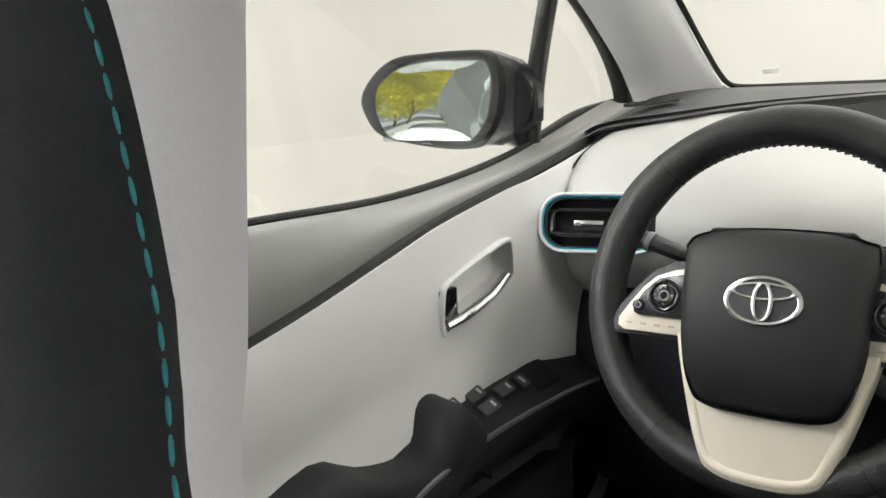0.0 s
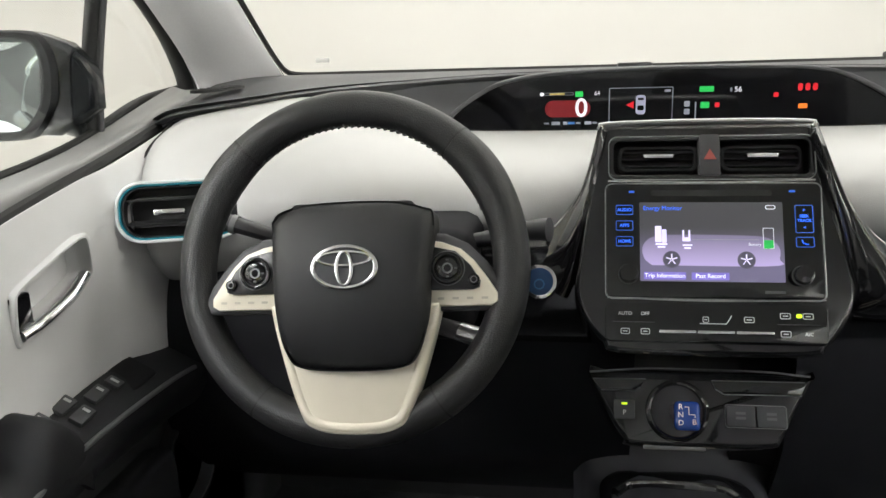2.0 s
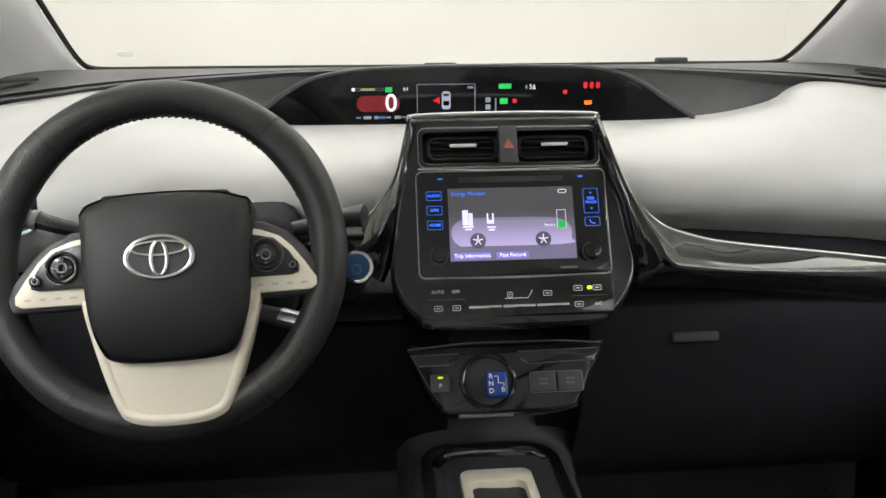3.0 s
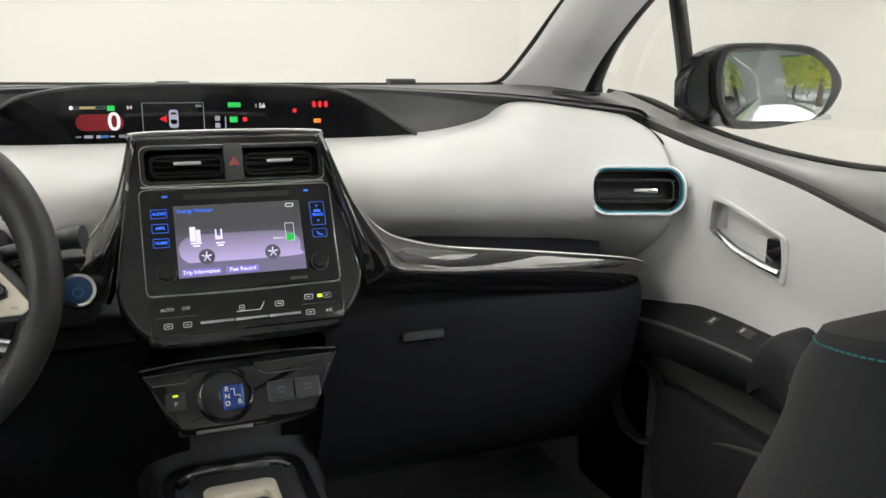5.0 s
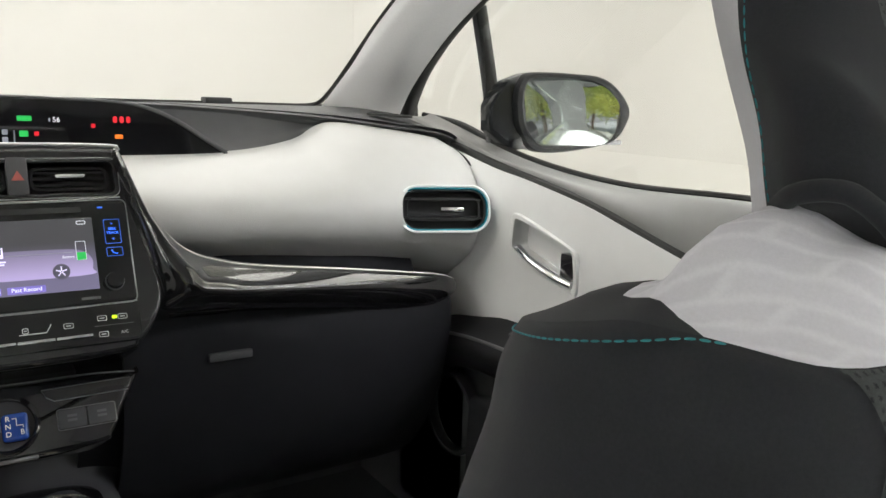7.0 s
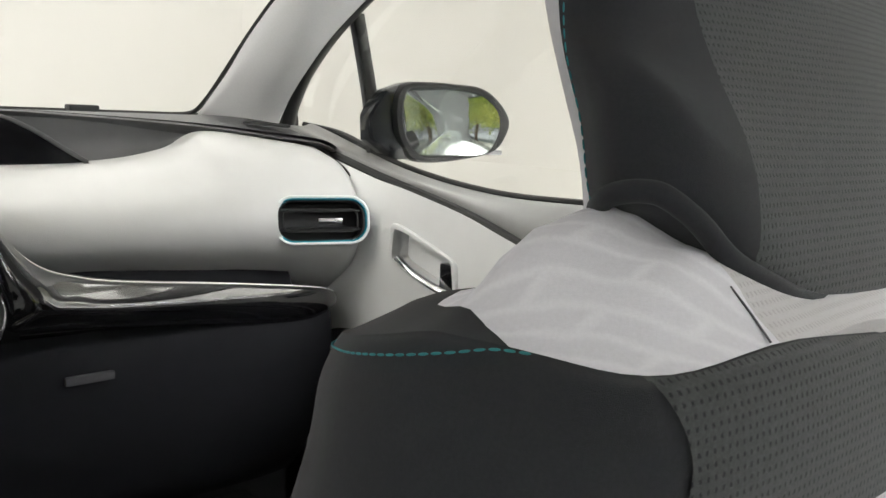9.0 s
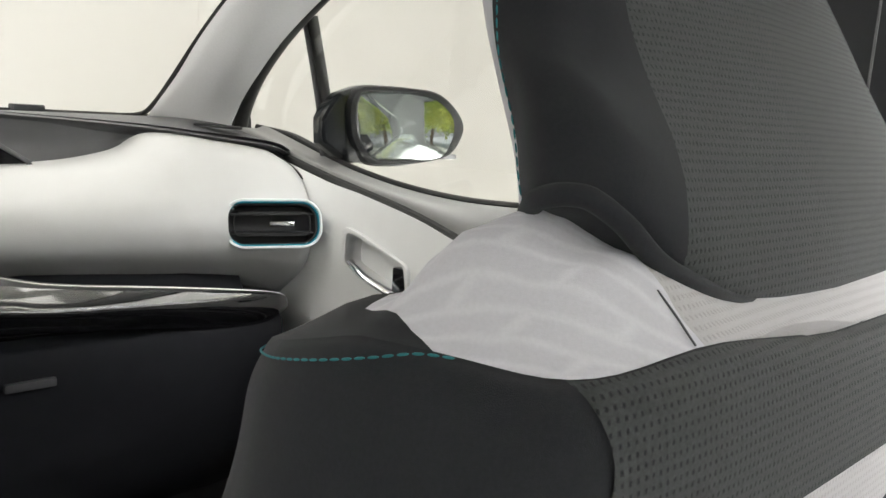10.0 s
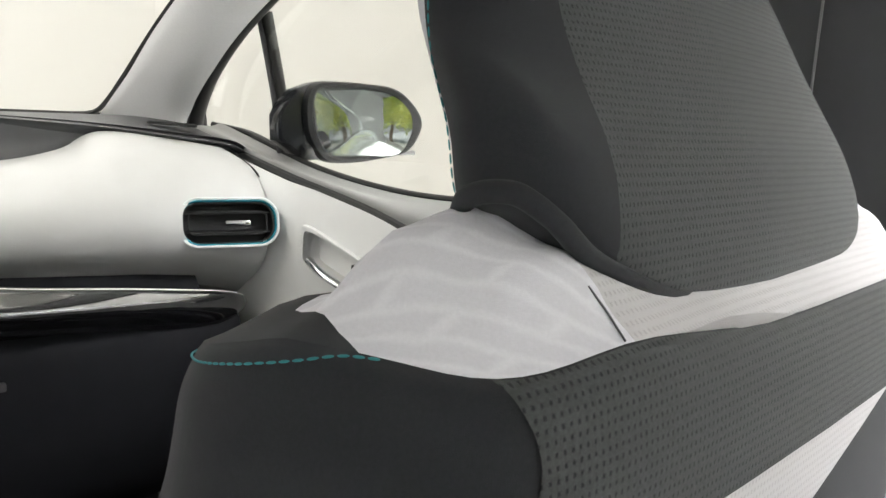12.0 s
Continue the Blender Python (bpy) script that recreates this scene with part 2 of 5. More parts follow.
def ring(outer, inner, depth, m=None, bevel=0.0):
    """A frame between two outlines with equally many points."""
    bm = bmesh.new()
    n = len(outer)
    L = [[bm.verts.new((x, y, z)) for x, y in o] for o, z in ((outer, 0), (inner, 0), (inner, -depth), (outer, -depth))]
    for k in range(4):
        for i in range(n):
            bm.faces.new((L[k][i], L[k][(i + 1) % n], L[(k + 1) % 4][(i + 1) % n], L[(k + 1) % 4][i]))
    bmesh.ops.recalc_face_normals(bm, faces=bm.faces)
    if bevel:
        es = [e for e in bm.edges if all(abs(q.co.z) < 1e-7 for q in e.verts) and len({*e.verts} & {*L[0]}) != 1]
        bmesh.ops.bevel(bm, geom=es, offset=bevel, segments=2, affect="EDGES", profile=0.6)
    if m is not None:
        bmesh.ops.transform(bm, matrix=m, verts=bm.verts)
    return bm


def tube(pts, r, n=8, smooth=0, taper=None, flat=1.0):
    """A round bar along pts."""
    p = catmull(pts, smooth) if smooth else [Vector(q) for q in pts]
    bm = bmesh.new()
    rings = []
    for i, q in enumerate(p):
        d = (p[min(i + 1, len(p) - 1)] - p[max(i - 1, 0)]).normalized()
        s = d.cross(Vector((0, 0, 1)))
        s = s.normalized() if s.length > 1e-4 else Vector((1, 0, 0))
        u = s.cross(d)
        rr = r * (taper(i / (len(p) - 1)) if taper else 1)
        rings.append([bm.verts.new(q + (s * math.cos(2 * math.pi * k / n) + u * flat * math.sin(2 * math.pi * k / n)) * rr) for k in range(n)])
    for a, b in zip(rings, rings[1:]):
        for k in range(n):
            bm.faces.new((a[k], a[(k + 1) % n], b[(k + 1) % n], b[k]))
    bm.faces.new(rings[0])
    bm.faces.new(rings[-1])
    return bm


def disc(r, depth, m=None, bevel=0.0, n=40, sx=1.0):
    return slab([(sx * r * math.cos(2 * math.pi * i / n), r * math.sin(2 * math.pi * i / n)) for i in range(n)], depth, m, bevel)


def box(a, b, bevel=0.0, m=None, seg=2):
    """A box from corner a to corner b, its edges rounded."""
    bm = bmesh.new()
    bmesh.ops.create_cube(bm, size=1)
    bmesh.ops.scale(bm, vec=[abs(q - p) for p, q in zip(a, b)], verts=bm.verts)
    bmesh.ops.translate(bm, vec=[(p + q) / 2 for p, q in zip(a, b)], verts=bm.verts)
    if bevel:
        bmesh.ops.bevel(bm, geom=bm.edges[:], offset=bevel, segments=seg, affect="EDGES", profile=0.6)
    if m is not None:
        bmesh.ops.transform(bm, matrix=m, verts=bm.verts)
    return bm


def words(body, size, m, material, parent, name="lettering", align="CENTER", label="", bold=0.0):
    cu = bpy.data.curves.new(name, "FONT")
    cu.body, cu.size, cu.align_x, cu.align_y, cu.extrude = body, size, align, "CENTER", 0.0002
    cu.offset = bold
    tmp = bpy.data.objects.new("tmp", cu)
    scene.collection.objects.link(tmp)
    me = bpy.data.meshes.new_from_object(tmp.evaluated_get(bpy.context.evaluated_depsgraph_get()))
    bpy.data.objects.remove(tmp)
    me.materials.clear()
    me.materials.append(material)
    me.transform(m)
    ob = new(name, me)
    ob.parent = parent
    if label:
        ob["label"] = label
    return ob


def cut(ob, *cutters):
    """Cuts bodies out of a mesh object."""
    for bm in cutters:
        bmesh.ops.recalc_face_normals(bm, faces=bm.faces)
        me = bpy.data.meshes.new("cutter")
        bm.to_mesh(me)
        bm.free()
        tool = new("cutter", me)
        mod = ob.modifiers.new("cut", "BOOLEAN")
        mod.object, mod.operation, mod.solver = tool, "DIFFERENCE", "FAST"
        done = bpy.data.meshes.new_from_object(ob.evaluated_get(bpy.context.evaluated_depsgraph_get()))
        ob.modifiers.remove(mod)
        bpy.data.objects.remove(tool)
        ob.data = done
    return ob


def ramp(v, *stops):
    """A piecewise smooth value through (v, value) stops."""
    for (a, p), (b, q) in zip(stops, stops[1:]):
        if v <= b:
            f = max(0.0, min(1.0, (v - a) / (b - a)))
            return p + (q - p) * f * f * (3 - 2 * f)
    return stops[-1][1]


def mx(v, s):
    return [(s * x, y, z) for x, y, z in v]


def on_face(p0, down, x0=0.005):
    """The pose of a plate: its x runs to the right, its y up, its z towards the cabin."""
    d = Vector(down).normalized()
    up, right = -d, Vector((1, 0, 0))
    out = right.cross(up)
    m = Matrix((right, up, out)).transposed().to_4x4()
    m.translation = Vector((x0, p0[1], p0[2]))
    return m


# ---- photo booth round the car ----
GREYW = mat("grey_wall_paint", (0.065, 0.065, 0.062), 0.8, var=0.08, scale=3)
ASPHALT = mat("asphalt", (0.30, 0.29, 0.27), 0.9, var=0.25, scale=30)


def booth():
    tagged(part("floor", box((-4.6, -6.6, -0.03), (4.6, 6.5, 0.0)), FLOORW, smooth=False), "white painted photo booth floor", "floor", kind="structure")
    # side and front walls in one sweep, coved to the floor and rounded in plan
    prof = [(1.9, -.03), (1.35, .002), (.75, .05), (.3, .26), (.06, .62), (0, 1.0), (0, 3.6)]
    plan = [(-4.6, y, -1, 0) for y in (-6.5, -3, 0, 3)]
    plan += [(-2.8 - 1.8 * math.cos(a), 4.7 + 1.8 * math.sin(a), -math.cos(a), math.sin(a)) for a in [k * math.pi / 16 for k in range(9)]]
    plan += [(0, 6.5, 0, 1)]
    plan += [(-x, y, -nx, ny) for x, y, nx, ny in reversed(plan[:-1])]
    bm = loft([[(x - nx * d, y - ny * d, z) for d, z in prof] for x, y, nx, ny in plan], 110, 20, 0.1)
    tagged(part("wall_backdrop", bm, WALLM), "white seamless curved studio backdrop wall", "wall", kind="structure")
    tagged(part("ceiling", box((-5, -6.7, 3.5), (5, 6.9, 3.6)), WALLM, smooth=False), "white photo booth ceiling", "ceiling", kind="structure")
    # rear wall with two drive-in openings
    for a, b in (((-4.7, -6.7, 0), (-4.5, -6.5, 3.5)), ((-1.95, -6.7, 0), (1.35, -6.5, 3.5)), ((3.6, -6.7, 0), (4.7, -6.5, 3.5)), ((1.35, -6.7, 3.2), (3.6, -6.5, 3.5))):
        tagged(part("wall_rear", box(a, b), GREYW, smooth=False), "grey rear wall beside the drive-in openings", "wall", kind="structure")
    tagged(part("ground", box((-300, -600, -0.10), (300, -6.6, -0.03)), ASPHALT, smooth=False), "sunlit pale asphalt yard outside", "ground", kind="structure")


booth()


def tree(x, y, h, hue, seed):
    rnd = random.Random(seed)
    t = thing("tree", "roadside tree with yellow-green autumn leaves", "tree", "trees outside")
    bark = bpy.data.materials.get("bark") or mat("bark", (0.13, 0.09, 0.06), 0.9, var=0.4, scale=30)
    part("trunk", tube([(x, y, -.03), (x + .1, y, h * .3), (x + .05, y + .1, h * .62)], .14, 10, 8, lambda f: 1 - .6 * f), bark, t)
    bm = bmesh.new()
    for k in range(38):
        a, r = rnd.uniform(0, 6.28), rnd.uniform(.2, 1) * h * .34
        c = Vector((x + r * math.cos(a), y + r * math.sin(a), h * (.25 + .7 * rnd.random())))
        for _ in range(60):
            q = c + Vector([rnd.gauss(0, .34) for _ in range(3)])
            u = Vector([rnd.gauss(0, 1) for _ in range(3)]).normalized() * .15
            w = u.orthogonal().normalized() * .085
            bm.faces.new([bm.verts.new(q + d) for d in (-u, w, u, -w)])
    leaf = mat(f"leaves", hue, 0.7, var=0.5, scale=3)
    part("crown", bm, leaf, t, smooth=False)


for _k, (_x, _y, _h, _c) in enumerate(((-2.4, -11.5, 5.6, (.78, .62, .05)), (-3.9, -11, 5.8, (.74, .62, .05)), (-5.4, -12, 6.2, (.62, .58, .06)), (-3.2, -15, 7.5, (.45, .48, .06)), (-7.4, -14, 6.5, (.45, .48, .06)), (2.2, -11.8, 5.6, (.42, .50, .08)), (3.7, -11, 6.0, (.55, .58, .08)), (5.3, -12, 6.2, (.66, .56, .07)), (7.2, -14, 7.0, (.50, .52, .08)), (1.0, -16, 7.5, (.36, .44, .07)))):
    tree(_x, _y, _h, _c, _k)


# ---- dashboard ----
def vent_pose(s):
    r, u = Vector((.95, -.31 * s, 0)).normalized(), Vector((0, .25, .97))
    u = (u - r * u.dot(r)).normalized()
    m = Matrix((r, u, r.cross(u))).transposed().to_4x4()
    m.translation = Vector((.572, 1.182, .927) if s > 0 else (-.588, 1.178, .931))
    return m


def air_vent(s, t):
    m = vent_pose(s)
    o, i1, i2 = rrect(.1445, .0725, .030, n=8), rrect(.1365, .0645, .0265, n=8), rrect(.1320, .0600, .0245, n=8)
    v = part("air_vent", ring(o, i1, .012, m @ pose(0, 0, .004), .0018), BRIGHT, t, "bright rimmed oval outer air vent")
    part("accent_ring", ring(i1, i2, .014, m @ pose(0, 0, .0025), .001), TEAL, v, "teal accent ring")
    part("duct", slab(i2, .004, m @ pose(0, 0, -.026)), HOLE, v)
    part("duct_wall", ring(rrect(.1300, .0580, .0235, n=8), rrect(.125, .056, .022, n=8), .030, m @ pose(0, 0, .0)), HOLE, v)
    for k in (0, 2):
        part("slat", box((-.060, -.0012, -.020), (.060, .0012, .0), .0008, m @ pose(0, .014 - .014 * k, -.004, 14)), HOLE, v)
    part("slat_frame", ring(rrect(.112, .034, .010, n=8), rrect(.109, .031, .009, n=8), .004, m @ pose(0, 0, -.003)), HOLE, v)
    part("tab", box((-.018, -.0035, -.006), (.018, .0035, .006), .002, m @ pose(.011 * s, -.001, .0)), CHROME, v, "bright chrome tab")
    return v


def dashboard():
    t = thing("dashboard", "two-tone light grey and charcoal soft dashboard", "dashboard")
    PX = [0.06, 0.30, 0.42, 0.486, 0.58, 0.635, 0.662]
    PROF = [
        [(1.285, .866), (1.245, .905), (1.262, .952), (1.335, .985), (1.43, .995)],
        [(1.262, .862), (1.218, .902), (1.232, .950), (1.315, .986), (1.425, .998)],
        [(1.260, .849), (1.206, .898), (1.218, .954), (1.30, .999), (1.42, 1.016)],
        [(1.264, .839), (1.200, .893), (1.208, .954), (1.29, 1.014), (1.415, 1.045)],
        [(1.268, .819), (1.192, .880), (1.194, .950), (1.26, 1.010), (1.366, 1.037)],
        [(1.272, .801), (1.196, .866), (1.195, .945), (1.243, .997), (1.328, 1.027)],
        [(1.30, .795), (1.222, .866), (1.220, .945), (1.265, .996), (1.345, 1.023)],
    ]
    for s in (1, -1):
        secs = [[(x, y, z) for y, z in pr] for x, pr in zip(PX, PROF)]
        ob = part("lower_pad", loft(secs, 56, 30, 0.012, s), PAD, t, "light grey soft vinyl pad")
        cut(ob, slab(rrect(.132, .063, .025, n=8), .06, vent_pose(s) @ pose(0, 0, .03)))
        air_vent(s, t)
        part("pad_seam", tube(mx([(.662, 1.335, 1.022), (.664, 1.255, .99), (.6655, 1.205, .945), (.6655, 1.20, .90), (.664, 1.215, .855), (.66, 1.26, .80)], s), .0022, 8, 24), RUBBER, t)
    # charcoal top, from the edge above the pad to the windscreen
    TX = [0, 0.2, 0.35, 0.486, 0.58, 0.655, 0.70]
    EY = [1.452, 1.452, 1.446, 1.418, 1.366, 1.330, 1.345]
    EZ = [1.071, 1.070, 1.064, 1.056, 1.0455, 1.036, 1.02]
    half = [[(x, y + 0.012, z - 0.022), (x, y + 0.001, z - 0.010), (x, y + 0.010, z), (x, 1.60, 1.066), (x, 1.83, 1.066)] for x, y, z in zip(TX, EY, EZ)]
    secs = [mx(h, -1) for h in reversed(half[1:])] + half
    top = part("top_pad", loft(secs, 60, 20, 0.010), DARK, t, "charcoal soft top")
    for s in (1, -1):
        grille = pose(.614 if s > 0 else -.640, 1.432, 1.0605, 2, 0, s * 24)
        part("demister_grille", slab(rrect(.030, .090, .012, n=6), .004, grille, .001), HOLE, t)
        for k in range(6):
            part("grille_bar", box((-.014, -.0012, 0), (.014, .0012, .0012), 0, grille @ pose(0, -.034 + .0136 * k, 0)), DARK, t)
        secs = []
        for x, y0, z0, y1, z1 in ((0.12, 1.425, .990, 1.46, 1.062), (0.30, 1.424, .992, 1.456, 1.058), (0.40, 1.424, 1.006, 1.45, 1.054), (0.45, 1.424, 1.022, 1.444, 1.05), (0.492, 1.425, 1.042, 1.434, 1.046)):
            secs.append([(x, y0 - 0.004, z0), (x, (y0 + y1) / 2 + 0.022 * (1 - x / 0.5), (z0 + z1) / 2 - 0.006), (x, y1, z1)])
        part("recess_panel", loft(secs, 30, 10, 0.006, s), DARK, t)
        # lower black mass
        secs = [[(x, 1.27, .86), (x, 1.23, .80), (x, 1.225, .74), (x, 1.26, .60), (x, 1.42, .46), (x, 1.60, .40)] for x in ((0.06, 0.2, 0.4, 0.50, 0.552) if s > 0 else (0.06, 0.2, 0.4, 0.60, 0.668))]
        part("glove_box" if s > 0 else "knee_panel", loft(secs, 16, 20, 0.01, s), LIDB, t)
    part("glove_box_lid", loft([[(x, 1.20, .795), (x, 1.185, .775), (x, 1.19, .72), (x, 1.222, .62), (x, 1.29, .52), (x, 1.40, .45)] for x in (.108, .3, .45, .585)], 12, 20, .012), LIDB, t)
    part("glove_box_latch", box((.210, 1.166, .746), (.268, 1.186, .757), .003), LATCH, t, "dark grey glove box latch")
    part("shelf_lip", tube([(.17, 1.20, .806), (.35, 1.19, .80), (.54, 1.20, .782)], .003, 8, 10), PIANO, t)
    # gloss black wing that sweeps from the stack into the passenger's trim blade, with a bright edge
    E1 = [(.113, 1.206, 1.018), (.138, 1.193, .955), (.163, 1.184, .915), (.189, 1.177, .891), (.220, 1.172, .8785), (.276, 1.170, .8665), (.42, 1.170, .8485), (.545, 1.174, .830), (.588, 1.184, .818), (.606, 1.20, .806)]
    E2 = [(.109, 1.192, 1.010), (.123, 1.160, .945), (.131, 1.140, .905), (.139, 1.124, .866), (.152, 1.118, .834), (.235, 1.135, .822), (.40, 1.152, .800), (.54, 1.166, .780), (.590, 1.182, .786), (.606, 1.20, .798)]
    for s, n in ((1, 10), (-1, 5)):
        secs = []
        for k, (e, i) in enumerate(zip(E1[:n], E2[:n])):
            e, i = Vector(e), Vector(i)
            if s < 0:
                e, i = Vector((.010 - e.x + (.007 if k in (1, 2, 3, 4) else 0), e.y + .012 * max(0, k - 1), e.z)), Vector((.010 - i.x, i.y + .012 * max(0, k - 1), i.z))
            a, b = e.lerp(i, .30), e.lerp(i, .66)
            if s > 0:
                g = (.30, .30, .30, .32, .36, .36, .24, .14, .12, .12)[k]
                a, b = e.lerp(i, g), e.lerp(i, .5 + g * .45)
                a.y, b.y = e.y + (i.y - e.y) * .95 - .004, i.y - .003
            secs.append([e + Vector((0, .03, -.006)), e, a, b, i + Vector((0, .018, .0)), i + Vector((0, .05, -.002))])
        bl = part("trim_blade" if s > 0 else "side_wing", loft(secs, 60 if s > 0 else 28, 22, .003), BLADE, t, "piano black sweeping trim blade")
        part("bright_line", tube([tuple(q[1] + Vector((0, -.004, .0028))) for q in secs], .0009, 6, 50), SATIN, bl, "thin satin chrome line")
    part("start_button", disc(.0190, .02, pose(-.169, 1.150, .858) @ pose(0, 0, 0, 68), .002), CHROME, t, "round blue start button with chrome ring")
    part("button_face", disc(.0150, .01, pose(-.169, 1.150, .858) @ pose(0, 0, 0, 68) @ pose(0, 0, .0015), .001), BLUEF, t)
    part("button_mark", ring([(.006 * math.cos(a / 10 * 6.283), .006 * math.sin(a / 10 * 6.283)) for a in range(10)], [(.0045 * math.cos(a / 10 * 6.283), .0045 * math.sin(a / 10 * 6.283)) for a in range(10)], .0005, pose(-.169, 1.150, .858) @ pose(0, 0, 0, 68) @ pose(0, -.003, .0022)), BLUEM, t)
    part("start_panel", loft([[(x, 1.205, .90), (x, 1.182, .885), (x, 1.178, .84), (x, 1.19, .79), (x, 1.24, .74)] for x in (-.24, -.19, -.14, -.10)], 10, 12, .01), PIANO, t)
    # binnacle with the read-outs
    arch = [(-.312, 1.004), (-.290, 1.025), (-.262, 1.044), (-.227, 1.0605), (-.17, 1.070), (-.10, 1.0735), (0, 1.075), (.10, 1.0735), (.156, 1.0715), (.200, 1.064), (.243, 1.045), (.282, 1.020), (.314, 1.000)]
    arch = [(p.x, p.y) for p in catmull([(x, z, 0) for x, z in arch], 48)]
    low = [(.30, .990), (.15, .984), (0, .982), (-.15, .984), (-.30, .990)]
    D = on_face((0, 1.408, 0), (0, 0, -1), 0)
    d = part("display_hood", ring(arch + low, [(x * .985, z - .004 if z > .999 else z + .004) for x, z in arch] + [(x * .985, z + .004) for x, z in low], .06, D @ pose(0, 0, .012), .002), DARK, t, "charcoal arched display hood")
    part("display_glass", slab([(x * .985, z - .004 if z > .999 else z + .004) for x, z in arch] + [(x * .985, z + .004) for x, z in low], .03, D), SCREEN_G, d)
    q = lambda x, z, k=.001: D @ pose(x, z, k)
    part("speed_glow", slab(rrect(.060, .022, .0105), .0004, q(-.139, 1.0225)), REDD, d, "dim red block")
    words("0", .034, q(-.121, 1.0225, .0016), SOFTW, d, "speed_digit", label="white speed figure", bold=.0004)
    part("charge_bar", slab(rrect(.020, .0026, .001), .0004, q(-.153, 1.0422, .0016)), OLIVE, d, "dim yellow charge level")
    part("charge_outline", ring(rrect(.042, .0034, .0012), rrect(.041, .0025, .001), .0004, q(-.152, 1.0422)), GREY, d)
    part("charge_end", disc(.0026, .0004, q(-.173, 1.0422, .0012)), SOFTW, d)
    words("64", .0072, q(-.1005, 1.042, .0014), SOFTW, d, "readout_figures")
    words("56", .0095, q(.078, 1.043, .0014), SOFTW, d, "clock_figures")
    part("battery_lamp", slab(rrect(.010, .007, .001), .0004, q(-.124, 1.0415)), GREEN, d)
    for x, w, h in ((-.167, .007, .0020), (-.1545, .011, .0042), (-.142, .006, .0042), (-.134, .009, .0030), (-.125, .006, .0022), (-.112, .009, .0042), (-.103, .006, .0022)):
        part("readout_bar", slab(rrect(w, h, .0005), .0004, q(x, 1.0035)), BLUED2 if x == -.134 else GREY, d)
    part("readout_frame", ring(rrect(.082, .045, .0015), rrect(.0802, .0432, .001), .0004, q(-.044, 1.026)), GREY, d)
    part("car_symbol", slab(rrect(.0125, .025, .004), .0004, q(-.044, 1.026)), PALEL, d)
    part("car_symbol_glass", slab(rrect(.0085, .0065, .002), .0004, q(-.044, 1.022, .0015)), SCREEN_G, d)
    part("car_symbol_glass", slab(rrect(.0075, .003, .001), .0004, q(-.044, 1.0335, .0015)), SCREEN_G, d)
    part("door_arrow", slab([(-.006, 0), (.004, .005), (.004, -.005)], .0004, q(-.057, 1.026)), RED, d)
    part("readout_bar", slab(rrect(.008, .003, .0005), .0004, q(-.010, 1.0435)), GREY, d)
    for x, z, w, h, c in ((.039, 1.0445, .018, .007, GREEN), (.0375, 1.024, .011, .008, GREEN), (.053, 1.024, .006, .006, RED), (.125, 1.0355, .006, .006, RED), (.1585, 1.0205, .011, .006, AMBER), (.015, 1.026, .007, .007, GREY), (.015, 1.016, .007, .007, GREY)):
        part("warning_lamp", slab(rrect(w, h, .0012), .0004, q(x, z)), c, d)
    for x in (.154, .163, .172):
        part("warning_lamp", slab(rrect(.006, .0095, .0028), .0004, q(x, 1.0445)), RED, d)
    part("readout_bar", slab(rrect(.0022, .005, .0005), .0004, q(.0695, 1.043)), GREY, d)
    part("readout_bar", slab(rrect(.0015, .022, .0003), .0004, q(.026, 1.017)), GREY, d)
    return t


LATCH = mat("satin_grey_latch", (0.06, 0.06, 0.064), 0.4, var=0.05)
LIDB = mat("black_glove_box_lid", (0.019, 0.019, 0.022), 0.6, var=0.1, bump=0.2, bscale=900, spec=0.06)
SOFTW = glow("pale_readout", (0.75, 0.72, 0.78), 0.55)
OLIVE, PALEL, BLUED2 = glow("dim_yellow_level", (0.42, 0.33, 0.10), 0.4), glow("pale_lavender_symbol", (0.36, 0.36, 0.48), 0.4), glow("dim_blue_readout", (0.05, 0.16, 0.45), 0.4)
SILVERD = mat("dark_satin_edge", (0.16, 0.16, 0.165), 0.4, 0.3, var=0.05)
SATIN = mat("satin_chrome_line", (0.86, 0.84, 0.79), 0.35, 0.2, var=0.03)
BRIGHT = mat("bright_satin_rim", (0.74, 0.77, 0.77), 0.3, 0.1, var=0.03)
BLUEM = mat("pale_blue_mark", (0.05, 0.16, 0.34), 0.4, var=0.0)
BLUEF = mat("dark_blue_button", (0.012, 0.05, 0.14), 0.3, var=0.05)
dashboard()

for _x, _w in ((.425, .055), (-.02, .06)):
    tagged(part("windscreen_sensor", box((_x - _w / 2, 1.79, 1.060), (_x + _w / 2, 1.825, 1.079 if _x > .1 else 1.073), .004), DARKER), "small black sensor box at the windscreen base", "sensor", "windscreen sensors")


# ---- doors with windows and outside mirrors ----
YS = [0.20, 0.45, 0.786, 1.0, 1.204, 1.40, 1.50]
ZS = [0.79, 0.83, 0.897, 0.951, 0.986, 1.024, 1.04]
ZSILL = [0.99, 0.985, 0.981, 0.977, 0.997, 1.040, 1.062]


def lerp(y, ys, zs):
    return float(np.interp(y, ys, zs))


def side_pose(s, y, z, x=.655):
    """x towards the front on the passenger's side, y up, z into the cabin."""
    f, u = Vector((0, s, 0)), Vector((0, 0, 1))
    m = Matrix((f, u, f.cross(u))).transposed().to_4x4()
    if s > 0:
        m = Matrix(((0, 0, -1, 0), (-1, 0, 0, 0), (0, 1, 0, 0), (0, 0, 0, 1)))
    else:
        m = Matrix(((0, 0, 1, 0), (1, 0, 0, 0), (0, 1, 0, 0), (0, 0, 0, 1)))
    m.translation = Vector((s * x, y, z))
    return m


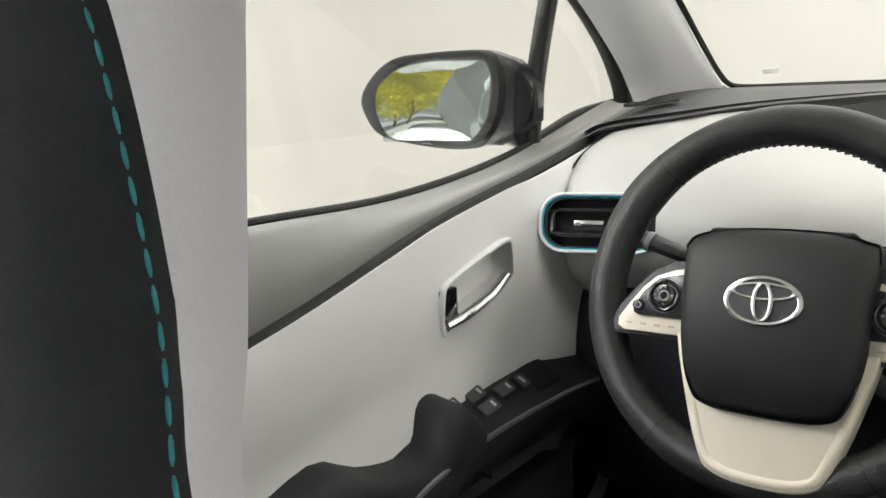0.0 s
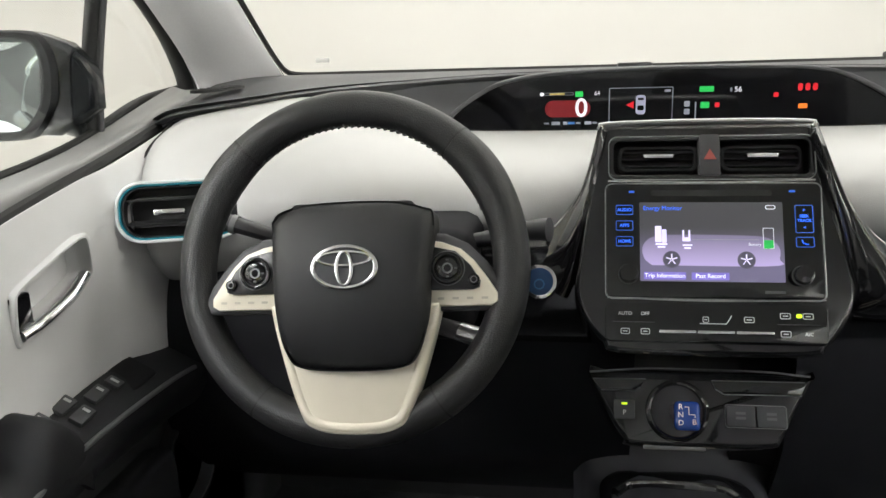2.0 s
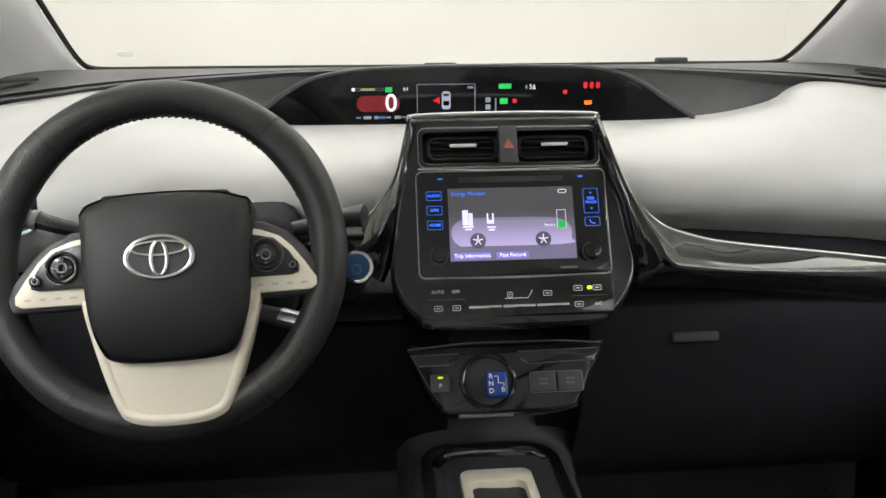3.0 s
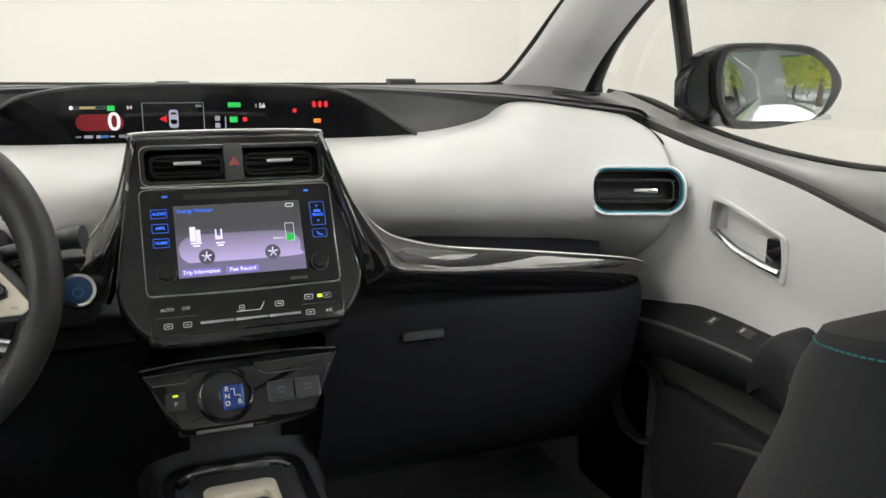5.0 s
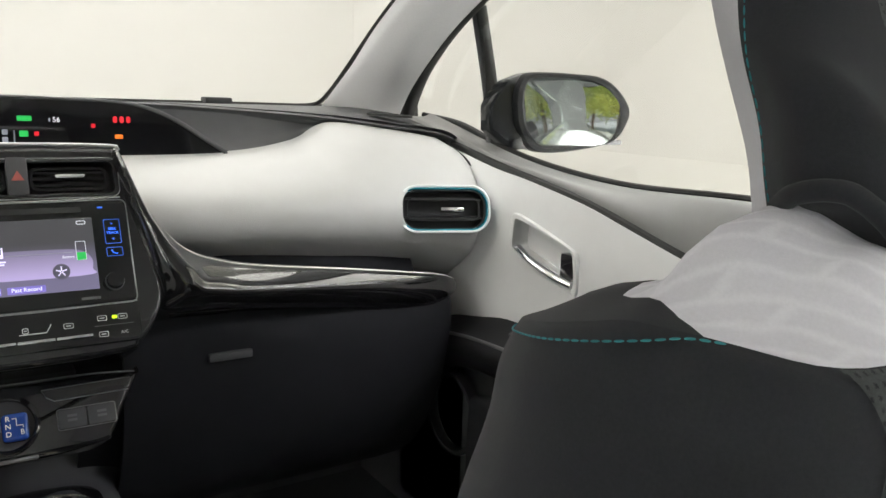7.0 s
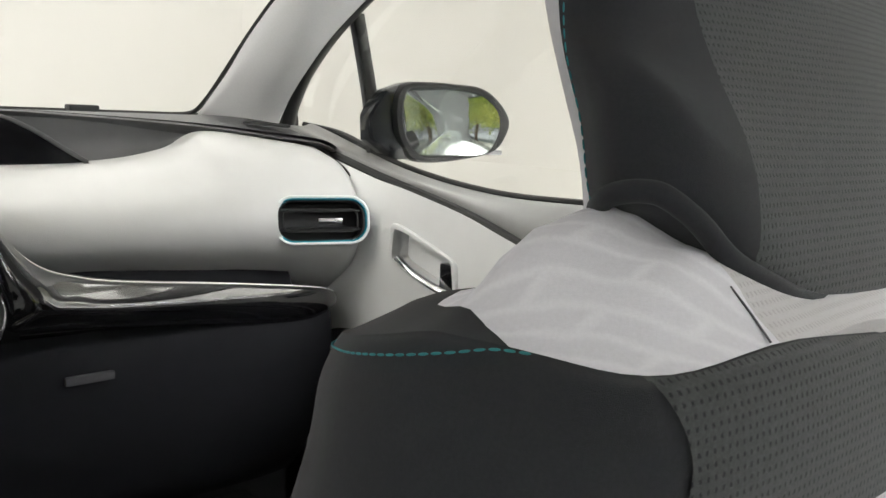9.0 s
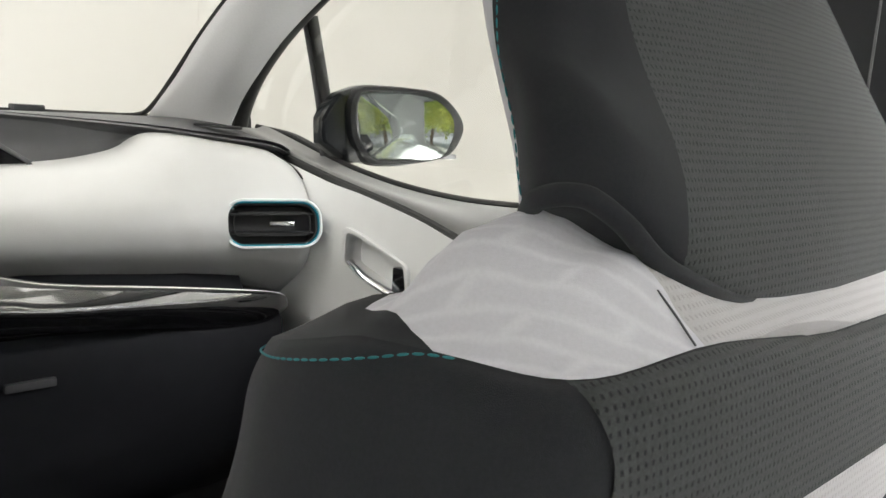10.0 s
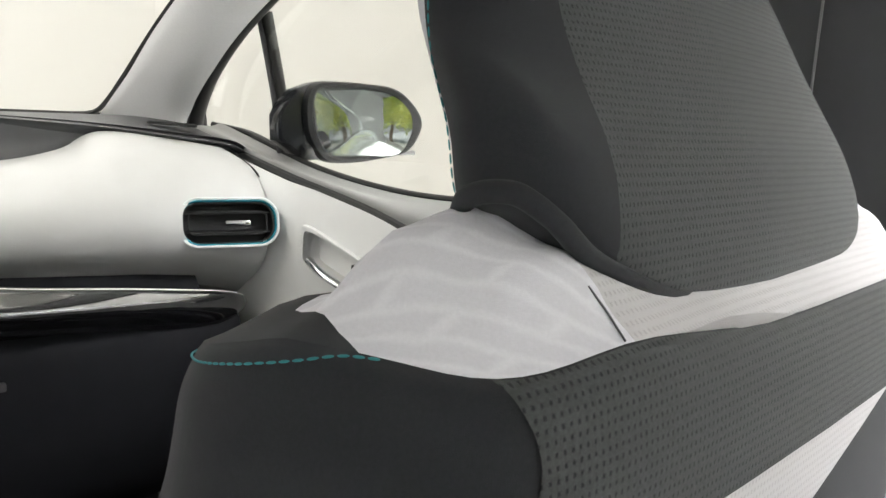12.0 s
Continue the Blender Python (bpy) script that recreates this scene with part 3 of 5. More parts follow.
def door(s):
    side = "driver" if s < 0 else "passenger"
    t = thing("front_door", f"closed light grey and black {side} side front door", "car door", "front doors")
    secs = []
    for y in (0.20, 0.45, 0.66, 0.80, 0.92, 1.0, 1.12, 1.2, 1.40, 1.48) + ((1.60,) if s > 0 else ()):
        zs = lerp(y, YS, ZS)
        zb = 0.70
        d = zs - zb
        flare = ramp(y, (.60, .040), (.95, .026), (1.15, .0))
        near = ramp(y, (1.11, .0), (1.21, .013))
        secs.append([(.687 - near * .8, y, zs), (.675 - near, y, zs - d * .16), (.668 - near, y, zs - d * .36), (.667 - near, y, zs - d * .54), (.664 - near - flare * .25, y, zs - d * .72), (.668 - near - flare * .75, y, zs - d * .87), (.676 - near - flare * 1.35, y, zb)])
    panel = part("upper_panel", loft(secs, 40, 18, 0.010, s), DOORPAD, t, "light grey soft vinyl panel")
    # handle in its recess: the outline runs along the door, y up
    P = side_pose(s, 1.048, .880) if s > 0 else side_pose(s, 1.028, .884)
    sh = [(-.070, .036), (-.055, .0395), (.050, .012), (.062, .004), (.068, -.030), (.064, -.043), (.052, -.040), (-.060, -.012), (-.071, -.002)]
    size, lip = (1.0, (1.11, 1.20)) if s > 0 else (.93, (1.07, 1.12))
    sh = [(p.x * size * (1 if s > 0 else -1), p.y * size) for p in catmull([(x, y, 0) for x, y in sh + sh[:1]], 54)[:-1]]
    for _ in range(10):
        sh = [((sh[k - 1][0] + 2 * sh[k][0] + sh[(k + 1) % len(sh)][0]) / 4, (sh[k - 1][1] + 2 * sh[k][1] + sh[(k + 1) % len(sh)][1]) / 4) for k in range(len(sh))]
    big = [(x * lip[0], y * lip[1]) for x, y in sh]
    cut(panel, slab(sh, .08, P @ pose(0, 0, .04)))
    r = part("handle_recess", ring(big, sh, .006, P @ pose(0, 0, .0014), .0028), DOORPAD, t, "light grey recess rim")
    part("recess_back", slab([(x * 1.05, y * 1.08) for x, y in sh], .004, P @ pose(0, 0, -.030)), DOORPAD, r)
    part("recess_wall", ring([(x * 1.05, y * 1.08) for x, y in sh], sh, .034, P @ pose(0, 0, .001)), DOORPAD, r)
    f = 1 if s > 0 else -1
    h = part("door_handle", tube([tuple(P @ (Vector(p) * size)) for p in ((-.062 * f, -.006, -.004), (-.02 * f, -.018, .004), (.03 * f, -.030, .004), (.062 * f, -.037, -.002))], .0068, 10, 14, flat=.85), CHROME, t, "polished chrome pull handle")
    part("handle_mount", box((.034 * f, -.034, -.028), (.062 * f, .004, -.003), .003, P), PIANO, h)
    secs = []
    for y, zs, zl in zip(YS, ZS, ZSILL):
        secs.append([(.702, y, zs - .012), (.694, y, zs - .003), (.693, y, zs + .010), (.700, y, zs + (zl - zs) * .4 + .008), (.725, y, zl - .006), (.745, y, zl), (.752, y, zl - .01)])
    part("sill_trim", loft(secs, 40, 18, 0.004, s), SILL, t, "mid grey plastic sill trim")
    # A black tube stands for the shade in the gap below the sill.
    part("shadow_gap", tube(mx([(.689, y, z + .001) for y, z in zip(YS, ZS)], s), 0.0078, 8, 40), RUBBER, t)
    part("weatherstrip", tube(mx([(.750, y, z + .002) for y, z in zip(YS[:6], ZSILL[:6])], s), 0.005, 8, 40), RUBBER, t)
    # arm rest and lower panel
    AY = [0.25, 0.5, 0.75, 0.95, 1.12, 1.21, 1.27, 1.31]
    AZ = [0.70, 0.70, 0.735, 0.766, 0.762, 0.752, 0.735, 0.70]
    secs = [[(.68, y, z + .005), (.655, y, z), (.615, y, z - .022), (.600, y, z - .032), (.600, y, z - .055), (.63, y, z - .09), (.69, y, z - .10)] for y, z in zip(AY, AZ)]
    arm = part("arm_rest", loft(secs, 36, 20, 0.006, s), ARMREST, t, "black plastic arm rest")
    part("arm_rest_edge", tube(mx([(.603, y, lerp(y, AY, AZ) - .028) for y in (.6, .8, .95, 1.12, 1.2)], s), .003, 8, 16), SILVERD, arm)

    def on_arm(y):
        z = lerp(y, AY, AZ) - (.0105 if s < 0 else .014)
        return pose(s * .638, y, z, 0, -s * 28, 0)
    part("switch_plate", slab(rrect(.046, .22, .010), .006, on_arm(1.03) @ pose(0, 0, .001, 0, 0, 0), .002), BEZEL, arm, "black switch plate")
    for y in ((.955, .998, 1.040) if s < 0 else (1.01,)):
        for dx in ((-.011, .011) if s < 0 and y < 1.03 else (0,)):
            sw = part("window_switch", box((-.008, -.013, 0), (.008, .013, .007), .0025, on_arm(y) @ pose(dx, 0, .003, 8)), DARK, arm)
            part("switch_mark", box((-.004, .004, .0072), (.004, .0075, .0076), 0, on_arm(y) @ pose(dx, 0, .003, 8)), MARK, sw)
    part("lock_switch", box((-.009, -.008, 0), (.009, .008, .005), .002, on_arm(1.075) @ pose(0, 0, .003)), DARK, arm)
    part("switch_mark", box((-.005, -.002, .0051), (.005, .002, .0055), 0, on_arm(1.075) @ pose(0, 0, .003)), MARK, arm)
    secs = [[(.672, y, zt - .06), (.660, y, zt - .004), (.640, y, zt), (.612, y, zt - .006), (.600, y, zt - .03), (.598, y, zt - .07)] for y, zt in ((.64, .758), (.715, .767), (.771, .777), (.815, .757), (.862, .747), (.891, .753), (.908, .778), (.925, .787), (.944, .781), (.962, .764))]
    part("pull_cup", loft(secs, 24, 14, .008, s), ARMREST, arm, "charcoal moulded pull cup")
    part("lower_panel", box((s * .690, 0.2, .30), (s * .72, 1.5, .80), .01), DOORLOW, t, "charcoal plastic lower door trim")
    secs = [[(.70, y, .60), (.655, y, .61), (.645, y, .57), (.65, y, .42), (.70, y, .36)] for y in (0.25, 0.8, 1.05, 1.15, 1.20)]
    part("door_pocket", loft(secs, 16, 14, 0.006, s), DARKER, t)
    part("pocket_lip", tube(mx([(.650, .5, .61), (.648, .9, .605), (.65, 1.1, .56), (.655, 1.17, .50), (.66, 1.19, .42)], s), .0045, 8, 20), DOORLOW, t)
    part("door_speaker", ring([(.075 * math.cos(a / 24 * 6.283), .075 * math.sin(a / 24 * 6.283)) for a in range(24)], [(.066 * math.cos(a / 24 * 6.283), .066 * math.sin(a / 24 * 6.283)) for a in range(24)], .02, side_pose(s, 1.28, .55, .66), .004), DARK, t)
    return t


TINT = bpy.data.materials.new("tinted_glass")
TINT.use_nodes = True
_b = TINT.node_tree.nodes["Principled BSDF"]
_b.inputs["Base Color"].default_value = (0.96, 0.98, 0.97, 1)
_b.inputs["Roughness"].default_value, _b.inputs["IOR"].default_value, _b.inputs["Transmission Weight"].default_value = 0.0, 1.3, 1.0
ARMREST = mat("black_grained_plastic", (0.024, 0.024, 0.027), 0.55, var=0.12, bump=0.3, bscale=1000, spec=0.25)
DOORLOW = mat("charcoal_door_plastic", (0.13, 0.13, 0.135), 0.5, var=0.1, bump=0.3, bscale=1000)
STICK = mat("pale_sticker", (0.78, 0.77, 0.76), 0.6, var=0.05)
MARK = mat("pale_marking", (0.55, 0.55, 0.55), 0.6, var=0.0)
for _s in (-1, 1):
    door(_s)


def pillar_and_windows(s):
    out = 0.0 if s > 0 else .026
    move = lambda v: [(x + out, y, z) for x, y, z in v]
    tagged(part("windscreen_pillar", loft([move(v) for v in (
        [(.640, 1.78, 1.062), (.645, 1.730, 1.066), (.672, 1.615, 1.058), (.702, 1.5425, 1.055)],
        [(.632, 1.70, 1.092), (.636, 1.652, 1.096), (.663, 1.566, 1.091), (.6985, 1.514, 1.092)],
        [(.622, 1.58, 1.148), (.626, 1.531, 1.150), (.652, 1.466, 1.149), (.690, 1.439, 1.158)],
        [(.606, 1.42, 1.232), (.610, 1.370, 1.233), (.632, 1.315, 1.232), (.674, 1.289, 1.237)],
        [(.575, 1.12, 1.352), (.579, 1.070, 1.349), (.598, 1.025, 1.344), (.643, 1.003, 1.338)],
        [(.555, .90, 1.405), (.563, .86, 1.405), (.585, .83, 1.40), (.64, .80, 1.375)],
    )], 36, 14, 0.012, s), PILLAR), "light grey cloth-covered windscreen pillar", "pillar", kind="structure")
    f = thing("quarter_window", "fixed triangular quarter window with black rubber frame", "car window", "quarter windows", "structure")
    A = [(.742, 1.575, 1.045), (.740, 1.570, 1.105), (.735, 1.520, 1.164), (.725, 1.410, 1.234), (.69, 1.12, 1.334), (.665, .80, 1.382), (.66, 0.2, 1.382)]
    part("window_frame", tube(mx(A, s), 0.017, 10, 40), RUBBER, f)
    part("inner_seal", tube(mx(move([(.713, 1.546, 1.045), (.7105, 1.518, 1.098), (.702, 1.444, 1.165), (.686, 1.294, 1.245), (.655, 1.008, 1.346), (.650, .80, 1.382)]), s), 0.017, 10, 40), RUBBER, f)
    part("seal_lip", tube(mx(move([(.699, 1.540, 1.050), (.6965, 1.512, 1.097), (.688, 1.438, 1.162), (.672, 1.288, 1.241), (.641, 1.002, 1.342)]), s), 0.0042, 8, 40), DARK, f)
    back = -.022 if s > 0 else -.042
    D = [(.757, 1.325 + back, 1.005), (.748, 1.330 + back, 1.10), (.725, 1.345 + back, 1.245)]
    part("divider", tube(mx(D, s), 0.0105, 10, 12), RUBBER, f)
    part("divider_seal", tube(mx([(x - .011, y + .009, z + .004) for x, y, z in D], s), 0.005, 8, 12), DARK, f)
    part("base_strip", tube(mx([(.752, 1.54, 1.058), (.757, 1.42, 1.046), (.757, 1.32, 1.022)], s), 0.006, 8, 10), RUBBER, f)
    bm = loft([[(.757, y, 0.98), (.745, y, 1.12), (.700, y, 1.30), (.665, y, 1.40)] for y in (0.3, 1.0, 1.56)], 8, 10, 0.004, s)
    g = part("window_pane", bm, SIDEGLASS, f, "clear side window glass")
    g.visible_shadow = False


for _s in (-1, 1):
    pillar_and_windows(_s)


def mirror_outside(s):
    t = thing("wing_mirror", "gloss black door mirror with clear glass", "wing mirror", "wing mirrors")
    m = pose(.86 if s > 0 else -.874, 1.225 if s > 0 else 1.213, 1.075 if s > 0 else 1.079) @ Matrix(((s, 0, 0, 0), (0, 0, -1, 0), (0, 1, 0, 0), (0, 0, 0, 1))) @ pose(0, 0, 0, 0, -11, 0)
    # local x outwards, y up, z towards the rear
    rim = [(-.115, .013), (-.111, .040), (-.094, .061), (-.05, .0650), (0, .0645), (.050, .061), (.086, .043), (.113, .011), (.110, -.018), (.083, -.049), (.010, -.065), (-.052, -.0695), (-.084, -.061), (-.108, -.025)]
    pane = [(-.0975, .008), (-.0955, .036), (-.083, .0515), (-.04, .0545), (.002, .0545), (.044, .0465), (.068, .032), (.082, .012), (.081, -.018), (.059, -.050), (0, -.0555), (-.052, -.0580), (-.072, -.050), (-.090, -.025)]
    rim, pane = ([Vector(p) for p in catmull([(x, y, 0) for x, y in o + o[:1]], 84)[:-1]] for o in (rim, pane))
    n = len(rim)

    def skin(rows, cap=False):
        bm = bmesh.new()
        rows = [[bm.verts.new(m @ p) for p in r] for r in rows]
        for a, b in zip(rows, rows[1:]):
            for i in range(n):
                bm.faces.new((a[i], a[(i + 1) % n], b[(i + 1) % n], b[i]))
        if cap:
            bm.faces.new(rows[-1])
        return bm
    up = lambda z: Vector((0, 0, z))
    hs = part("mirror_housing", skin([[p * k + up(z) for p in rim] for k, z in ((1.0, -.010), (1.0, -.035), (.93, -.065), (.70, -.095), (.35, -.108))], True), PAINT, t, "gloss black painted housing")
    part("bezel", skin([[q + up(-.012) for q in pane], [q + up(.0) for q in pane], [q.lerp(p, .25) + up(.0035) for p, q in zip(rim, pane)], [q.lerp(p, .75) + up(.003) for p, q in zip(rim, pane)], [p * .995 + up(-.003) for p in rim], [p * 1.002 + up(-.012) for p in rim]]), BEZEL, hs, "matt black bezel")
    wedge = [(-.095, .061), (-.129, .048), (-.150, .026), (-.160, .006), (-.158, -.034), (-.130, -.055), (-.104, -.066), (-.075, -.064)]
    part("inner_cover", slab([p if s > 0 else p for p in wedge], .030, m @ pose(0, 0, -.008), .010, 3), PAINT, hs, "gloss black inner cover")
    gm = m @ pose(0, 0, -.004) @ pose(-.008, 0, 0, GLX[s], GLY[s], 0) @ pose(.008, 0, 0)
    bm = bmesh.new()
    rows = [[bm.verts.new(gm @ (p * k * 1.03 + up(.004 * (1 - k * k)))) for p in pane] for k in (1.0, .8, .6, .4, .2)]
    for a, b in zip(rows, rows[1:]):
        for i in range(n):
            bm.faces.new((a[i], a[(i + 1) % n], b[(i + 1) % n], b[i]))
    bm.faces.new(rows[-1])
    bmesh.ops.solidify(bm, geom=bm.faces[:], thickness=.003)
    part("mirror_glass", bm, MIRROR, t, "slightly convex mirror glass")
    part("mirror_foot", tube(mx([(.755, 1.28, 1.025), (.77, 1.275, 1.03), (.80, 1.27, 1.045)], s), .030, 12, 6, flat=.7), PAINT, t)
    part("indicator", box((s * .930, 1.212, 1.020), (s * .966, 1.235, 1.029), .003), SILVERD, t)
    return t


GLX, GLY = {1: -1.0, -1: -3.0}, {1: -10.0, -1: -4.5}
for _s in (-1, 1):
    mirror_outside(_s)

# windscreen, roof, rear and floor close the cabin
_bm = loft([[(x, 1.80, 1.060), (x * .96, 1.40, 1.262), (x * .92, 0.86, 1.43)] for x in (-.665, -.3, 0, .3, .665)], 16, 12, 0.004)
_w = thing("windscreen", "clear raked windscreen with black edge band", "windscreen", kind="structure")
_g = part("pane", _bm, GLASS, _w)
_g.visible_shadow = False
for _s in (-1, 1):
    part("edge_band", tube(mx([(x + (.014 if _s > 0 else .036), y, z) for x, y, z in ((.585, 1.805, 1.067), (.609, 1.793, 1.069), (.6175, 1.765, 1.076), (.6120, 1.70, 1.099), (.600, 1.60, 1.143), (.5835, 1.42, 1.233), (.547, 1.10, 1.359))], _s), .005, 6, 32), RUBBER, _w)
part("edge_band", tube([(-.66, 1.80, 1.066), (-.5, 1.81, 1.066), (0, 1.82, 1.065), (.5, 1.81, 1.066), (.66, 1.80, 1.066)], .006, 6, 20), RUBBER, _w)
_bm = loft([[(x, .90, 1.43 - .05 * abs(x) / .6), (x, .3, 1.455 - .06 * abs(x) / .6), (x, -.6, 1.44 - .06 * abs(x) / .6), (x, -1.0, 1.38 - .05 * abs(x) / .6)] for x in (-.66, -.35, 0, .35, .66)], 16, 16, 0.03)
tagged(part("headliner", _bm, HEADL), "light grey cloth headliner", "headliner", kind="structure")
tagged(part("cabin_floor", box((-.74, -1.5, .24), (.74, 1.7, .28)), CARPET, smooth=False), "black carpeted cabin floor", "floor", kind="structure")
tagged(part("bulkhead", box((-.74, 1.66, .26), (.74, 1.70, 1.03)), CARPET, smooth=False), "black carpeted footwell bulkhead", "bulkhead", kind="structure")
for _s in (-1, 1):
    tagged(part("door_pillar", loft([[(.715, .53, z), (.69, .52, z), (.68, .49, z), (.685, .37, z), (.71, .335, z)] for z in (.3, .9, 1.1, 1.38)], 8, 8, .02, _s), DARKER), "black centre door pillar trim", "pillar", kind="structure")
    tagged(part("rear_side", box((_s * .72, -1.4, .28), (_s * .75, .39, .98)), SILL, smooth=False), "dark grey rear door trim", "door trim", kind="structure")
    tagged(part("front_wing", box((_s * .75, 1.45, .2), (_s * .80, 2.6, .93), .03), SILVERP), "silver green front wing", "car wing", kind="structure")
    tagged(part("body_side", loft([[(.772, y, .962), (.80, y, .945), (.85, y, .88), (.88, y, .76), (.885, y, .6), (.86, y, .3)] for y in (-2.0, -1, 0, 1, 1.45)], 16, 20, .02, _s), SILVERP), "silver green body side", "car body", kind="structure")
tagged(part("bonnet", box((-.75, 1.84, .80), (.75, 2.75, .93), .03), SILVERP), "silver green bonnet", "bonnet", kind="structure")
tagged(part("tailgate", box((-.74, -1.56, .3), (.74, -1.5, .95), .01), DARKER), "dark tailgate trim", "tailgate", kind="structure")

for _s in (-1, 1):
    tagged(part("kick_panel", box((_s * .69, 1.27, .27), (_s * .735, 1.68, .74), .01), CARPET), "black footwell side trim", "footwell trim", kind="structure")

# rear side windows, tail pillars and roof rails
for _s in (-1, 1):
    _w = thing("rear_side_window", "tinted rear side window glass", "car window", "rear windows", "structure")
    _g = part("pane", loft([[(.757, y, .96), (.745, y, 1.12), (.700, y, 1.30), (.672, y, 1.37)] for y in (-1.05, -.4, .37)], 8, 10, .004, _s), TINT, _w)
    _g.visible_shadow = False
    part("belt_strip", tube(mx([(.768, -1.1, .965), (.770, .3, .962), (.770, 1.3, .975)], _s), .009, 8, 12), RUBBER, _w)
    tagged(part("roof_rail", tube(mx([(.70, 1.05, 1.345), (.675, .7, 1.395), (.665, .2, 1.41), (.665, -.6, 1.40), (.69, -1.2, 1.33)], _s), .028, 10, 24), SILVERP), "silver green roof rail", "roof rail", kind="structure")
    tagged(part("tail_pillar", loft([[(.78, -1.05, .94), (.77, -1.35, .94), (.74, -1.55, .94)], [(.75, -1.06, 1.12), (.74, -1.3, 1.12), (.70, -1.5, 1.12)], [(.69, -1.08, 1.36), (.68, -1.25, 1.36), (.64, -1.4, 1.36)]], 8, 8, .02, _s), SILVERP), "silver green tail pillar", "pillar", kind="structure")
    tagged(part("belt_edge", tube(mx([(.674, .434, 1.25), (.674, .436, 1.12), (.676, .44, .95)], _s), .0012, 6, 8), SILVERD), "thin grey seat belt edge on the pillar", "seat belt", "seat belts")

_t = tagged(part("windscreen_sticker", box((-.598, 1.776, 1.0885), (-.571, 1.778, 1.0975), .0004, None, 1), STICK), "small pale sticker on the windscreen", "sticker")

# roof skin, tail glass and road wheels
_bm = loft([[(x, .95, 1.45 - .05 * abs(x) / .6), (x, .3, 1.488 - .06 * abs(x) / .6), (x, -.6, 1.475 - .06 * abs(x) / .6), (x, -1.03, 1.41 - .05 * abs(x) / .6)] for x in (-.67, -.35, 0, .35, .67)], 16, 16, 0.01)
tagged(part("roof_skin", _bm, SILVERP), "silver green roof skin", "car roof", kind="structure")
_w = thing("tail_window", "clear sloping tail window", "car window", kind="structure")
_g = part("pane", loft([[(x * .96, -1.02, 1.36), (x, -1.3, 1.20), (x * 1.04, -1.54, .97)] for x in (-.66, 0, .66)], 8, 8, .004), GLASS, _w)
_g.visible_shadow = False
for _x, _y in ((-.77, 1.98), (.77, 1.98), (-.77, -1.0), (.77, -1.0)):
    _w = thing("road_wheel", "black tyre with silver rim on the booth floor", "wheel", "road wheels")
    _m = pose(_x, _y, .315, 0, 90, 0)
    part("tyre", ring([(.315 * math.cos(a * math.pi / 24), .315 * math.sin(a * math.pi / 24)) for a in range(48)], [(.20 * math.cos(a * math.pi / 24), .20 * math.sin(a * math.pi / 24)) for a in range(48)], .19, _m @ pose(0, 0, .095), .012), RUBBER, _w)
    part("rim", disc(.20, .12, _m @ pose(0, 0, .06), .01), SILVER, _w)


# ---- centre stack ----
FACE = on_face((0, 1.20, 1.02), (0, -.42, -.907))
LOWF = on_face((0, 1.14, .756), (0, -.5, -.866))
SCR_BG, SCR_CAR, SCR_DK = glow("screen_grey", (.15, .145, .17), .55), glow("screen_lavender", (.32, .27, .52), .62), glow("screen_shade", (.09, .085, .12), .4)
SCRW = glow("screen_lettering", (.9, .9, .97), .8)
SCR_ICON = glow("screen_icon", (.66, .62, .84), .8)
for _m, _lo, _hi in ((SCR_BG, (.29, .26, .43, 1), (.10, .099, .108, 1)), (SCR_CAR, (.78, .64, 1.1, 1), (.20, .19, .27, 1))):
    _n = _m.node_tree
    _g, _s, _r, _x = _n.nodes.new("ShaderNodeNewGeometry"), _n.nodes.new("ShaderNodeSeparateXYZ"), _n.nodes.new("ShaderNodeMapRange"), _n.nodes.new("ShaderNodeMixRGB")
    _r.inputs["From Min"].default_value, _r.inputs["From Max"].default_value = .884, .918
    _x.inputs[1].default_value, _x.inputs[2].default_value = _lo, _hi
    _n.links.new(_g.outputs["Position"], _s.inputs[0])
    _n.links.new(_s.outputs[2], _r.inputs["Value"])
    _n.links.new(_r.outputs[0], _x.inputs[0])
    _n.links.new(_x.outputs[0], _n.nodes["Principled BSDF"].inputs["Emission Color"])
    _n.nodes["Principled BSDF"].inputs["Base Color"].default_value = (.01, .01, .012, 1)
SCR_BTN = glow("screen_button", (.16, .13, .42), .8)
BLUED = glow("blue_key", (.03, .12, .62), .5)
LEGEND = mat("grey_legend", (.68, .68, .69), .6, var=0.0)


